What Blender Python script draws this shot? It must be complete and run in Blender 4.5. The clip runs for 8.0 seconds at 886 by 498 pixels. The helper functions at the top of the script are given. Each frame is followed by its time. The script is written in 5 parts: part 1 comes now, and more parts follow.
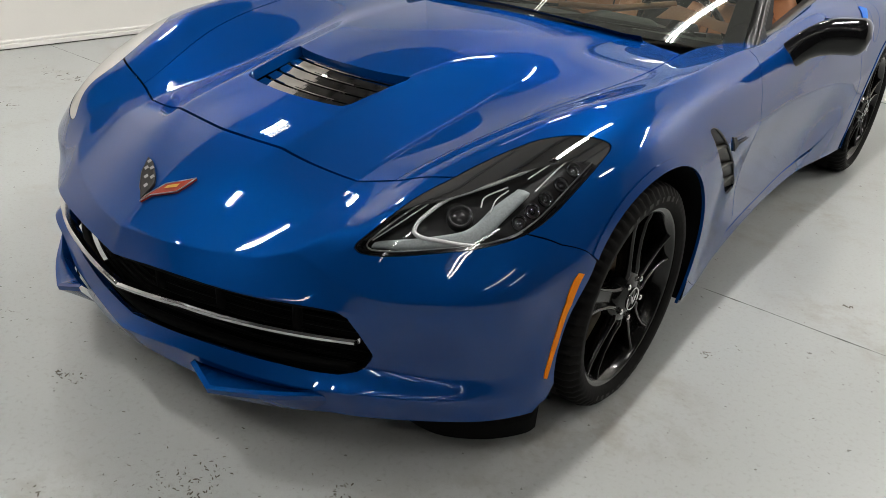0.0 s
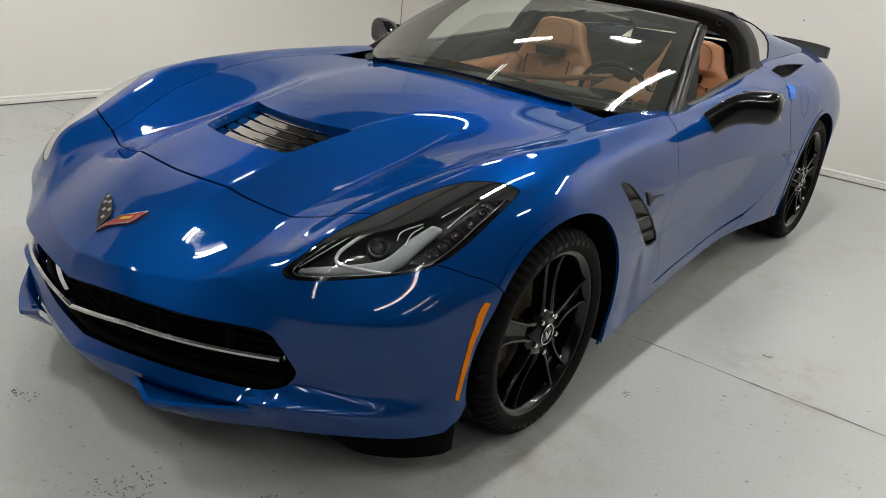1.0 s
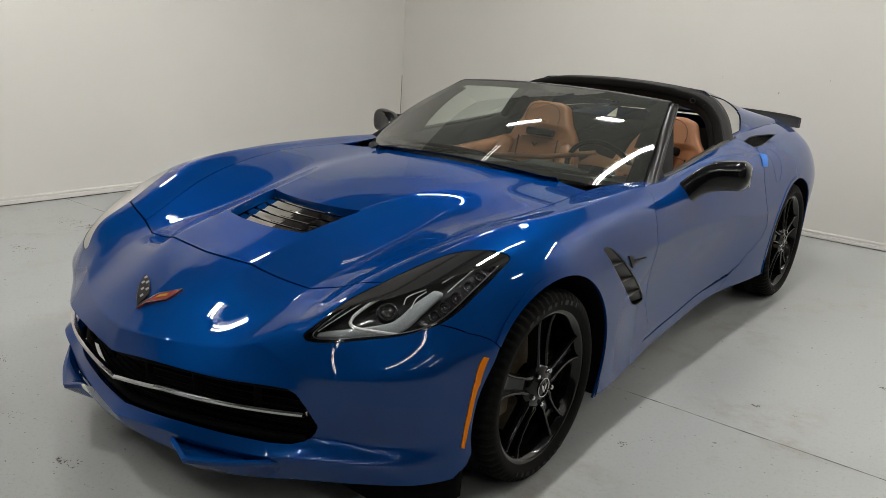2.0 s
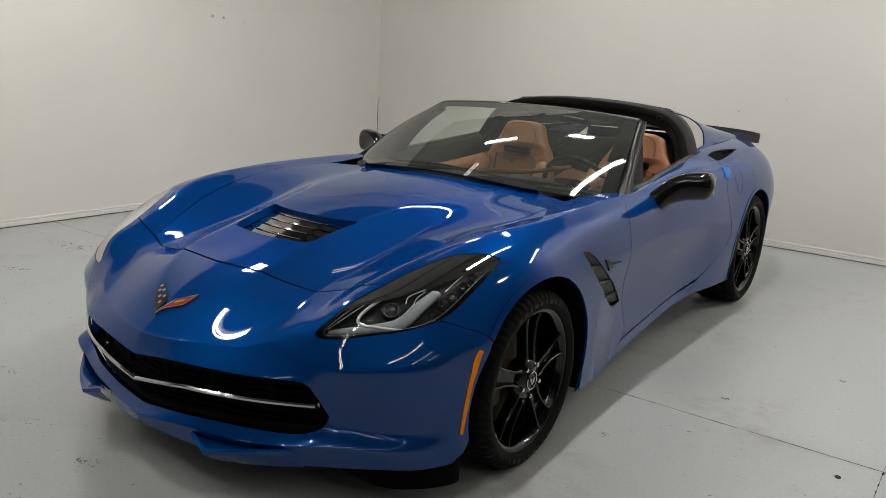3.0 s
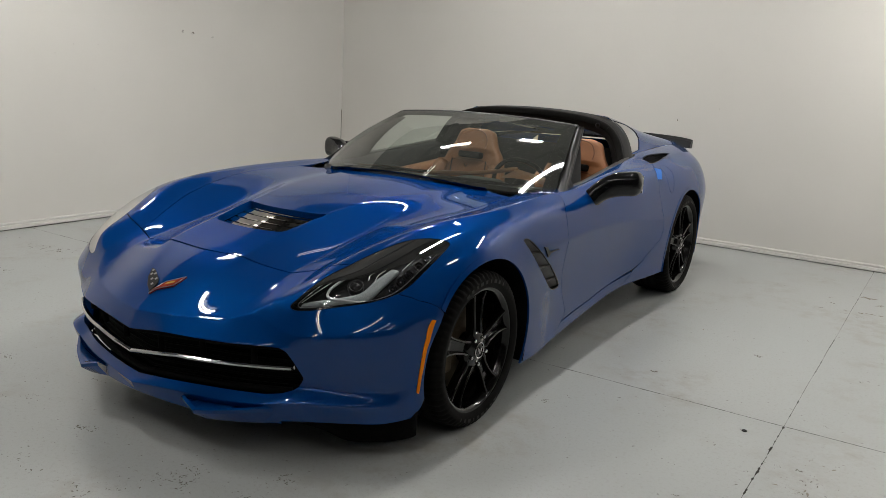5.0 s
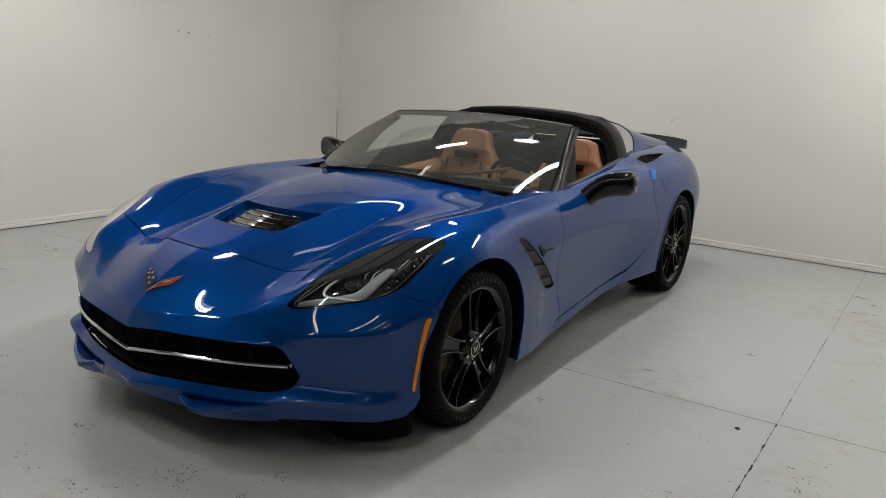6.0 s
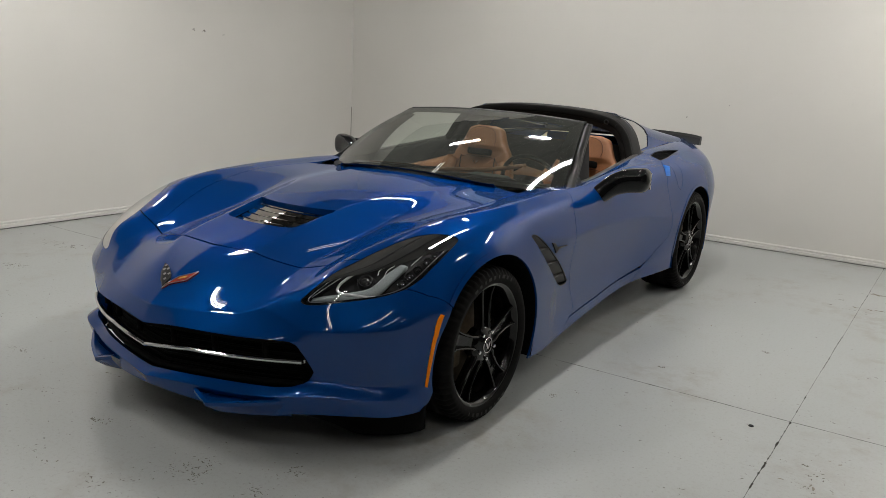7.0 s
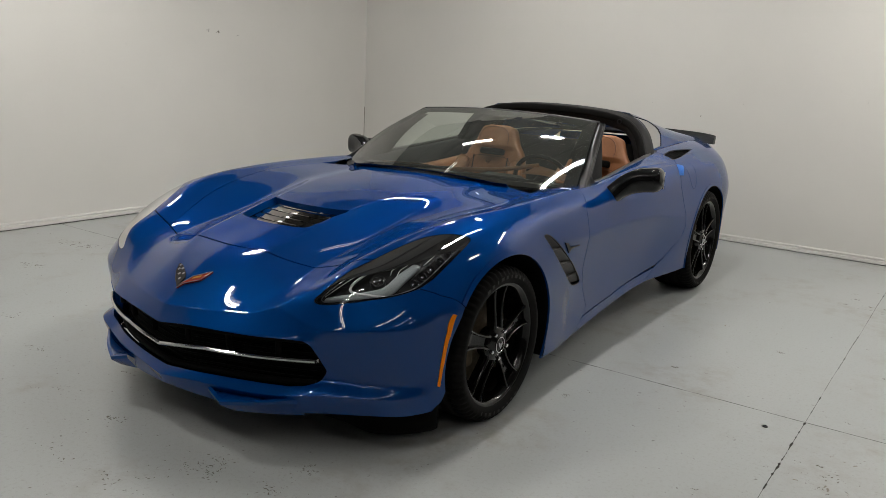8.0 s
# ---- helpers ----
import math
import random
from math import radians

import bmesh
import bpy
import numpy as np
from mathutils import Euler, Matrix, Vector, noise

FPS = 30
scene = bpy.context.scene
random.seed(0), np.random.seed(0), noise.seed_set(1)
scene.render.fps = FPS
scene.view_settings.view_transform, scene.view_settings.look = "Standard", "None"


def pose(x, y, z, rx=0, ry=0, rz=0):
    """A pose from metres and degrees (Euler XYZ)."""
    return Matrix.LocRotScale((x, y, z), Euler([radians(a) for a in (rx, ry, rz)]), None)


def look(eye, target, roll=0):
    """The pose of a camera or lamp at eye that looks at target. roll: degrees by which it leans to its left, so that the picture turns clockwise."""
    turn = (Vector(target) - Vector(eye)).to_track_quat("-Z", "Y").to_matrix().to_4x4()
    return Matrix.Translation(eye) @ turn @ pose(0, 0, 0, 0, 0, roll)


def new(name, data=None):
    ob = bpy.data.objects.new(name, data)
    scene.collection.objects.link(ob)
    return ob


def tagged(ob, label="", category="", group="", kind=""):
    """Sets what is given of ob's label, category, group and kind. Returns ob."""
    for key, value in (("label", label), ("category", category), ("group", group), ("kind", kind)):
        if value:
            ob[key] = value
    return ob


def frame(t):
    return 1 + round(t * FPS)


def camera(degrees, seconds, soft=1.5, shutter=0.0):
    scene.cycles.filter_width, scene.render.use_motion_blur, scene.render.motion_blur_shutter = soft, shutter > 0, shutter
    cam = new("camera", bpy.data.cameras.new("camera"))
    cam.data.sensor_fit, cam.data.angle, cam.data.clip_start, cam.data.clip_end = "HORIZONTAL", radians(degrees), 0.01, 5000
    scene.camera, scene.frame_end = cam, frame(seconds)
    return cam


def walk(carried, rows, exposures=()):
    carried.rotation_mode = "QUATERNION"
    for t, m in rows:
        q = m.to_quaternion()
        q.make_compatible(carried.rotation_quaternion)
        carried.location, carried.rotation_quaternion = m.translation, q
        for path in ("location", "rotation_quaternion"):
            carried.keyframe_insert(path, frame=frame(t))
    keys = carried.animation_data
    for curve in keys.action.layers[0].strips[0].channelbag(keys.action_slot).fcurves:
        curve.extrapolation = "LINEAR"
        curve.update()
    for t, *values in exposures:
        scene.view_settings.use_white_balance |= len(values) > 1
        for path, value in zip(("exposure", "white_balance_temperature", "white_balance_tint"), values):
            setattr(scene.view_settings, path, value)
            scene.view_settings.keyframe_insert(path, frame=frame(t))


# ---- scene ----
cam = camera(58.66, 8.0, 0.5)
PATH = [
    (0, (1.586, -1.777, 1.324), (0.517, -0.338, 0.437), 4.91),
    (0.5, (1.726, -1.781, 1.34), (0.626, -0.316, 0.537), 5.81),
    (1, (1.862, -1.84, 1.336), (0.75, -0.342, 0.616), 6.34),
    (1.5, (1.974, -1.916, 1.36), (0.803, -0.416, 0.747), 4.85),
    (2, (2.03, -2.031, 1.383), (0.853, -0.503, 0.852), 3.7),
    (3.5, (2.175, -2.356, 1.376), (1.068, -0.756, 0.916), 3.19),
    (4, (2.278, -2.451, 1.366), (1.19, -0.834, 0.918), 3.18),
    (4.5, (2.352, -2.533, 1.377), (1.28, -0.903, 0.938), 3.13),
    (6, (2.38, -2.592, 1.379), (1.329, -0.946, 0.945), 3.25),
    (6.5, (2.39, -2.594, 1.379), (1.325, -0.959, 0.941), 3.13),
    (7, (2.392, -2.598, 1.38), (1.312, -0.974, 0.937), 3.04),
    (7.5, (2.394, -2.6, 1.383), (1.299, -0.987, 0.937), 2.91),
    (8, (2.397, -2.602, 1.383), (1.29, -0.997, 0.937), 2.82),
]
walk(cam, [(t, look(eye, target, roll)) for t, eye, target, roll in PATH], [(0, 0.54), (1, 0.37), (2, 0.12), (3.5, 0.02), (4.5, -0.04), (6, -0.09), (8, -0.09)])

# ---- light ----
world = bpy.data.worlds.new("world")
scene.world = world
world.use_nodes = True
world.node_tree.nodes["Background"].inputs[0].default_value = (0.80, 0.86, 0.92, 1)
world.node_tree.nodes["Background"].inputs[1].default_value = 0.02


# ---- materials ----
def mat(name, color=(0.5, 0.5, 0.5), rough=0.5, metal=0.0, coat=0.0, grain=0.0, scale=40.0, bump=0.0, spec=0.5, big=0.0, bigscale=2.0, coat_rough=0.03, emit=0.0, stretch=(1, 1, 1)):
    """A Principled material with colour and roughness variation at two scales and a fine bump."""
    m = bpy.data.materials.new(name)
    m.use_nodes = True
    nt = m.node_tree
    p = nt.nodes["Principled BSDF"]
    p.inputs["Base Color"].default_value = (*color, 1)
    p.inputs["Roughness"].default_value = rough
    p.inputs["Metallic"].default_value = metal
    p.inputs["Coat Weight"].default_value = coat
    p.inputs["Coat Roughness"].default_value = coat_rough
    p.inputs["Specular IOR Level"].default_value = spec
    if emit:
        p.inputs["Emission Color"].default_value = (*color, 1)
        p.inputs["Emission Strength"].default_value = emit
    if not (grain or bump or big):
        return m
    tc = nt.nodes.new("ShaderNodeTexCoord")
    mp = nt.nodes.new("ShaderNodeMapping")
    mp.inputs["Scale"].default_value = stretch
    nt.links.new(tc.outputs["Object"], mp.inputs["Vector"])
    n1 = nt.nodes.new("ShaderNodeTexNoise")
    n1.inputs["Scale"].default_value, n1.inputs["Detail"].default_value = scale, 5
    n2 = nt.nodes.new("ShaderNodeTexNoise")
    n2.inputs["Scale"].default_value, n2.inputs["Detail"].default_value = bigscale, 4
    for n in (n1, n2):
        nt.links.new(mp.outputs[0], n.inputs["Vector"])
    if grain or big:
        a = nt.nodes.new("ShaderNodeMapRange")
        a.inputs[1].default_value, a.inputs[2].default_value, a.inputs[3].default_value, a.inputs[4].default_value = 0.3, 0.7, 1 - grain, 1 + grain
        nt.links.new(n1.outputs[0], a.inputs[0])
        b = nt.nodes.new("ShaderNodeMapRange")
        b.inputs[1].default_value, b.inputs[2].default_value, b.inputs[3].default_value, b.inputs[4].default_value = 0.3, 0.7, 1 - big, 1 + big
        nt.links.new(n2.outputs[0], b.inputs[0])
        k = nt.nodes.new("ShaderNodeMath")
        k.operation = "MULTIPLY"
        nt.links.new(a.outputs[0], k.inputs[0])
        nt.links.new(b.outputs[0], k.inputs[1])
        v = nt.nodes.new("ShaderNodeVectorMath")
        v.operation = "SCALE"
        v.inputs[0].default_value = color
        nt.links.new(k.outputs[0], v.inputs["Scale"])
        nt.links.new(v.outputs[0], p.inputs["Base Color"])
    if bump:
        bp = nt.nodes.new("ShaderNodeBump")
        bp.inputs["Strength"].default_value, bp.inputs["Distance"].default_value = bump, 0.004
        nt.links.new(n1.outputs[0], bp.inputs["Height"])
        nt.links.new(bp.outputs[0], p.inputs["Normal"])
    return m


def glass(name, tint, gloss=0.02, shine=1.0, ior=1.5, veil=0.0):
    """Thin glass: a tinted see-through sheet with a mirror gloss that grows at grazing angles, under a painted veil of
    reflected haze.
    """
    m = bpy.data.materials.new(name)
    m.use_nodes = True
    nt = m.node_tree
    nt.nodes.remove(nt.nodes["Principled BSDF"])
    tr, gl, mx, fr = (nt.nodes.new("ShaderNode" + k) for k in ("BsdfTransparent", "BsdfGlossy", "MixShader", "Fresnel"))
    tr.inputs[0].default_value = (*tint, 1)
    gl.inputs["Roughness"].default_value = gloss
    gl.inputs["Color"].default_value = (shine, shine, shine, 1)
    fr.inputs[0].default_value = ior
    nt.links.new(fr.outputs[0], mx.inputs[0])
    nt.links.new(tr.outputs[0], mx.inputs[1])
    nt.links.new(gl.outputs[0], mx.inputs[2])
    last = mx
    # pale haze of a mirrored ceiling, put in as a grey diffuse layer
    if veil:
        df, film, tc, n, r = (nt.nodes.new("ShaderNode" + k) for k in ("BsdfDiffuse", "MixShader", "TexCoord", "TexNoise", "MapRange"))
        df.inputs[0].default_value = (0.50, 0.52, 0.47, 1)
        n.inputs["Scale"].default_value, n.inputs["Detail"].default_value = 5, 6
        r.inputs[1].default_value, r.inputs[2].default_value, r.inputs[3].default_value, r.inputs[4].default_value = 0.3, 0.7, veil * 0.8, veil * 1.2
        nt.links.new(tc.outputs["Object"], n.inputs["Vector"])
        nt.links.new(n.outputs[0], r.inputs[0])
        nt.links.new(r.outputs[0], film.inputs[0])
        nt.links.new(mx.outputs[0], film.inputs[1])
        nt.links.new(df.outputs[0], film.inputs[2])
        last = film
    nt.links.new(last.outputs[0], nt.nodes["Material Output"].inputs["Surface"])
    return m


PAINT = mat("blue_metallic_paint", (0.0010, 0.043, 0.196), 0.46, 0.42, 1.0, grain=0.10, scale=900, coat_rough=0.012, spec=0.0)
PAINT.node_tree.nodes["Principled BSDF"].inputs["Specular Tint"].default_value = (0.10, 0.42, 0.80, 1)
PAINT.node_tree.nodes["Principled BSDF"].inputs["Coat IOR"].default_value = 1.45
GLOSS_BLACK = mat("gloss_black", (0.005, 0.005, 0.0055), 0.10, 0, 0.3, spec=0.3)
PILLAR = mat("satin_black_paint", (0.008, 0.008, 0.008), 0.32, 0, 0.0, spec=0.18, grain=0.05, scale=50)
SATIN_BLACK = mat("satin_black", (0.010, 0.010, 0.011), 0.42, 0, 0, spec=0.25, bump=0.1, scale=400, grain=0.15)
DARK = mat("dark_plastic", (0.003, 0.003, 0.003), 0.8, spec=0.08, grain=0.2, scale=60)
RUBBER = mat("tyre_rubber", (0.005, 0.0046, 0.0043), 0.75, spec=0.15, grain=0.25, scale=90, bump=0.15, big=0.15, bigscale=8)
RIM = mat("black_wheel_paint", (0.003, 0.0029, 0.0028), 0.20, 0.0, 0.35, spec=0.25, grain=0.1, scale=30)
CHROME = mat("chrome", (0.72, 0.72, 0.72), 0.12, 1.0)
SATIN_METAL = mat("satin_metal", (0.42, 0.42, 0.43), 0.28, 1.0, grain=0.06, scale=80)
IRON = mat("cast_brake_iron", (0.10, 0.075, 0.045), 0.6, 0.3, grain=0.2, scale=60)
VANE = mat("dark_chrome_vane", (0.46, 0.44, 0.42), 0.05, 1.0, grain=0.04, scale=300)
AMBER = mat("amber_plastic", (0.95, 0.26, 0.002), 0.45, 0, 0.0, spec=0.12, grain=0.06, scale=200)
TAN = mat("tan_leather", (0.27, 0.112, 0.045), 0.48, grain=0.10, scale=250, bump=0.25, big=0.08, bigscale=6)
CLOTH = mat("black_weatherstrip", (0.010, 0.0095, 0.0095), 0.6, spec=0.3, grain=0.2, scale=120, bump=0.15)
CARPET = mat("black_carpet", (0.01, 0.01, 0.01), 0.95, grain=0.3, scale=300, bump=0.4)
GLASS = glass("windscreen_glass", (0.76, 0.84, 0.78), ior=2.0, veil=0.048)
DASH = mat("soft_dash_vinyl", (0.08, 0.088, 0.08), 0.55, grain=0.12, scale=300, bump=0.15)
QUARTER_GLASS = glass("smoked_glass", (0.34, 0.36, 0.34), shine=0.7, ior=1.6)
LENS = glass("headlight_lens", (0.90, 0.92, 0.94), gloss=0.01, shine=0.65, ior=1.5)
MIRROR = mat("mirror_silver", (0.8, 0.8, 0.8), 0.02, 1.0)
STRIP = mat("frosted_light_guide", (0.33, 0.36, 0.36), 0.55, 0, 0.0, spec=0.3, grain=0.14, scale=220)
SMOKED = mat("smoked_reflector", (0.16, 0.16, 0.17), 0.12, 1.0)
HLINE = mat("headlight_bezel", (0.012, 0.012, 0.0125), 0.3, 0.2, 0.2)
# white base: the brightness of a mirrored tube put into the colour
BEZEL_GLINT = mat("bezel_and_tube_glint", (0.80, 0.80, 0.80), 0.22, 0.15)
BOWL = mat("headlight_housing", (0.014, 0.014, 0.0145), 0.45, spec=0.3, grain=0.1, scale=100)
GREY_PLASTIC = mat("grey_vent_plastic", (0.045, 0.043, 0.040), 0.45, grain=0.1, scale=300)
GRILLE_CHROME = mat("dark_chrome", (0.50, 0.50, 0.51), 0.14, 1.0)
RED = mat("red_enamel", (0.30, 0.035, 0.02), 0.25, 0, 0.6)
YELLOW = mat("gold_enamel", (0.55, 0.32, 0.03), 0.3, 0.3, 0.5)
SEAM = mat("dark_tan_stitching", (0.13, 0.048, 0.02), 0.6, grain=0.1, scale=300)
TAPE = mat("blue_masking_tape", (0.01, 0.16, 0.62), 0.6, grain=0.06, scale=400)
WALL = mat("white_wall_paint", (0.72, 0.70, 0.66), 0.55, grain=0.012, scale=180, bump=0.05, big=0.03, bigscale=0.8)
TRIM = mat("white_trim_paint", (0.76, 0.74, 0.71), 0.4, grain=0.03, scale=60)
CEIL = mat("dark_ceiling", (0.055, 0.055, 0.054), 0.8, grain=0.05, scale=20, big=0.1, bigscale=1.2)
DARKENED_WALL = mat("darkened_unseen_wall", (0.05, 0.05, 0.052), 0.7, grain=0.1, scale=20, big=0.25, bigscale=0.7)
STEEL = mat("dark_painted_steel", (0.010, 0.010, 0.011), 0.6, grain=0.1, scale=30)
LAMP_WHITE = mat("grey_enamel", (0.035, 0.035, 0.034), 0.5, spec=0.2)
# emission steps only set how strongly each fitting lights the room
TUBE = mat("lit_tube", (1.0, 0.97, 0.92), 0.5, emit=290.0)
BRIGHT_TUBE = mat("bright_lit_tube", (1.0, 0.98, 0.94), 0.5, emit=500.0)
MID_TUBE = mat("mid_lit_tube", (1.0, 0.96, 0.91), 0.5, emit=105.0)
WEAK_TUBE = mat("weak_lit_tube", (1.0, 0.96, 0.90), 0.5, emit=34.0)
DIM_TUBE = mat("dim_lit_tube", (1.0, 0.96, 0.90), 0.5, emit=7.0)


def floor_material():
    """Light grey floor paint: worn patches, scuffs, dark specks and a satin sheen."""
    m = mat("grey_floor_paint", (0.44, 0.46, 0.455), 0.24)
    nt = m.node_tree
    p = nt.nodes["Principled BSDF"]
    tc = nt.nodes.new("ShaderNodeTexCoord")

    def noise_node(scale, detail, rough=0.5):
        n = nt.nodes.new("ShaderNodeTexNoise")
        n.inputs["Scale"].default_value, n.inputs["Detail"].default_value, n.inputs["Roughness"].default_value = scale, detail, rough
        nt.links.new(tc.outputs["Object"], n.inputs["Vector"])
        return n

    def ramp(src, lo, hi, a, b):
        r = nt.nodes.new("ShaderNodeMapRange")
        r.inputs[1].default_value, r.inputs[2].default_value, r.inputs[3].default_value, r.inputs[4].default_value = lo, hi, a, b
        nt.links.new(src.outputs[0], r.inputs[0])
        return r

    def mix(fac, a, b):
        x = nt.nodes.new("ShaderNodeMix")
        x.data_type = "RGBA"
        if fac is not None:
            nt.links.new(fac.outputs[0], x.inputs[0])
        for sock, val in ((x.inputs[6], a), (x.inputs[7], b)):
            if isinstance(val, tuple):
                sock.default_value = (*val, 1)
            else:
                nt.links.new(val.outputs[2], sock)
        return x

    cloud = ramp(noise_node(0.7, 2, 0.4), 0.25, 0.75, 0, 1)
    base = mix(cloud, (0.452, 0.480, 0.476), (0.496, 0.514, 0.506))
    scuff = ramp(noise_node(70, 3, 0.6), 0.54, 0.74, 0, 0.55)
    base = mix(scuff, base, (0.33, 0.33, 0.31))
    stain = nt.nodes.new("ShaderNodeMath")
    stain.operation = "MULTIPLY"
    nt.links.new(ramp(noise_node(1.6, 3), 0.50, 0.66, 0, 1).outputs[0], stain.inputs[0])
    nt.links.new(ramp(noise_node(9, 6, 0.65), 0.44, 0.66, 0, 0.75).outputs[0], stain.inputs[1])
    base = mix(stain, base, (0.33, 0.305, 0.265))
    fine = ramp(noise_node(420, 2, 0.6), 0.35, 0.65, 0, 0.30)
    base = mix(fine, base, (0.31, 0.315, 0.305))
    spots = ramp(noise_node(40, 2), 0.715, 0.755, 0, 0.75)
    base = mix(spots, base, (0.10, 0.092, 0.075))
    nt.links.new(base.outputs[2], p.inputs["Base Color"])
    p.inputs["Roughness"].default_value = 0.30
    return m


FLOOR = floor_material()


# ---- building blocks ----
def mesh_object(name, verts, faces, material, parent=None, label="", smooth=True):
    me = bpy.data.meshes.new(name)
    me.from_pydata([tuple(map(float, v)) for v in verts], [], [tuple(map(int, f)) for f in faces])
    me.validate()
    me.materials.append(material)
    if smooth:
        me.polygons.foreach_set("use_smooth", [True] * len(me.polygons))
    ob = new(name, me)
    if parent is not None:
        ob.parent = parent
    return tagged(ob, label)


def part(name, bm, material, parent=None, label="", smooth=False):
    """Links a bmesh as one mesh object under a thing or a part."""
    me = bpy.data.meshes.new(name)
    bmesh.ops.recalc_face_normals(bm, faces=bm.faces)
    bm.to_mesh(me)
    bm.free()
    me.materials.append(material)
    if smooth:
        me.polygons.foreach_set("use_smooth", [True] * len(me.polygons))
    ob = new(name, me)
    if parent is not None:
        ob.parent = parent
    return tagged(ob, label)


def box(bm, lo, hi, bevel=0.0, m=None):
    r = bmesh.ops.create_cube(bm, size=1)
    vs = r["verts"]
    for v in vs:
        v.co = Vector([(lo[i] + hi[i]) / 2 + v.co[i] * (hi[i] - lo[i]) for i in range(3)])
    if bevel:
        es = list({e for v in vs for e in v.link_edges})
        b = bmesh.ops.bevel(bm, geom=es, offset=bevel, segments=3, profile=0.5, affect="EDGES")
        vs = list({v for f in b["faces"] for v in f.verts} | {v for v in vs if v.is_valid})
    if m is not None:
        bmesh.ops.transform(bm, matrix=m, verts=vs)
    return vs


def box_part(name, lo, hi, material, parent=None, label="", bevel=0.004, m=None):
    bm = bmesh.new()
    box(bm, lo, hi, bevel, m)
    return part(name, bm, material, parent, label, smooth=False)


def revolve(profile, n=64, axis="x"):
    """Vertices and faces of a (radius, height) profile turned round an axis."""
    V, Fc = [], []
    k = len(profile)
    for i in range(n):
        a = 2 * math.pi * i / n
        for r, h in profile:
            c, s = r * math.cos(a), r * math.sin(a)
            V.append((h, c, s) if axis == "x" else (c, s, h) if axis == "z" else (c, h, s))
    for i in range(n):
        for j in range(k - 1):
            a, b = i * k + j, ((i + 1) % n) * k + j
            Fc.append((a, a + 1, b + 1, b))
    return V, Fc


def hermite(P, sharp, n):
    """A smooth curve through the rows of P, n steps a span, with sharp knots where asked."""
    P = np.asarray(P, float)
    k, d = len(P), np.diff(np.asarray(P, float), axis=0)
    h = np.sqrt(np.maximum(np.linalg.norm(d, axis=-1, keepdims=True), 1e-4))
    s = d / h
    left, right = [s[0]], [s[0]]
    for i in range(1, k - 1):
        m, w = (s[i - 1] * h[i] + s[i] * h[i - 1]) / (h[i] + h[i - 1]), sharp.get(i, 0)
        left.append((1 - w) * m + w * s[i - 1])
        right.append((1 - w) * m + w * s[i])
    left.append(s[-1])
    right.append(s[-1])
    out = []
    for i in range(k - 1):
        for j in range(n + (i == k - 2)):
            t = j / n
            out.append((2 * t**3 - 3 * t * t + 1) * P[i] + (t**3 - 2 * t * t + t) * h[i] * right[i] + (3 * t * t - 2 * t**3) * P[i + 1] + (t**3 - t * t) * h[i] * left[i + 1])
    return np.array(out)


def tube(points, radius, n=10, closed=False, flat=1.0):
    """A round (or flattened) bar along a line of points."""
    P = np.asarray(points, float)
    k = len(P)
    V, Fc = [], []
    for i in range(k):
        t = P[(i + 1) % k] - P[i - 1] if closed or 0 < i < k - 1 else (P[1] - P[0] if i == 0 else P[-1] - P[-2])
        t = t / (np.linalg.norm(t) + 1e-9)
        up = np.array([0, 0, 1.0]) if abs(t[2]) < 0.9 else np.array([0, 1.0, 0])
        a = np.cross(t, up)
        a /= np.linalg.norm(a)
        b = np.cross(a, t)
        r = radius[i] if np.ndim(radius) else radius
        for j in range(n):
            w = 2 * math.pi * j / n
            V.append(P[i] + r * (math.cos(w) * a + flat * math.sin(w) * b))
    for i in range(k if closed else k - 1):
        for j in range(n):
            a, b = i * n + j, ((i + 1) % k) * n + j
            a2, b2 = i * n + (j + 1) % n, ((i + 1) % k) * n + (j + 1) % n
            Fc.append((a, b, b2, a2))
    if not closed:
        Fc += [tuple(range(n))[::-1], tuple((k - 1) * n + j for j in range(n))]
    return V, Fc


# ---- the room ----
X0, X1, Y0, Y1, H = -3.76, 7.5, -8.5, 4.56, 3.65


def wall(name, lo, hi, material, label):
    return tagged(box_part(name, lo, hi, material, bevel=0.0), label, "wall", kind="structure")


fl = box_part("floor", (X0 - 0.2, Y0 - 0.2, -0.15), (X1 + 0.2, Y1 + 0.2, 0.0), FLOOR, bevel=0.0)
tagged(fl, "worn light grey painted concrete floor with scuffs", "floor", kind="structure")
wall("wall_west", (X0 - 0.2, Y0, 0.001), (X0, Y1, H), WALL, "plain white painted garage wall with small scuffs")
wall("wall_north", (X0 - 0.2, Y1, 0.001), (X1 + 0.2, Y1 + 0.2, H), WALL, "plain white painted garage wall behind the car")
# unseen walls: the dimness of the room's far ends is put into their colour
wall("wall_east", (X1, Y0, 0.001), (X1 + 0.2, Y1, H), DARKENED_WALL, "unseen wall, coloured dark to stand for a dim room")
wall("wall_south", (X0 - 0.2, Y0 - 0.2, 0.001), (X1 + 0.2, Y0, H), DARKENED_WALL, "unseen end wall, coloured dark to stand for a dim room")
tagged(box_part("ceiling", (X0 - 0.2, Y0 - 0.2, H), (X1 + 0.2, Y1 + 0.2, H + 0.15), CEIL, bevel=0.0), "dark painted workshop ceiling", "ceiling", kind="structure")


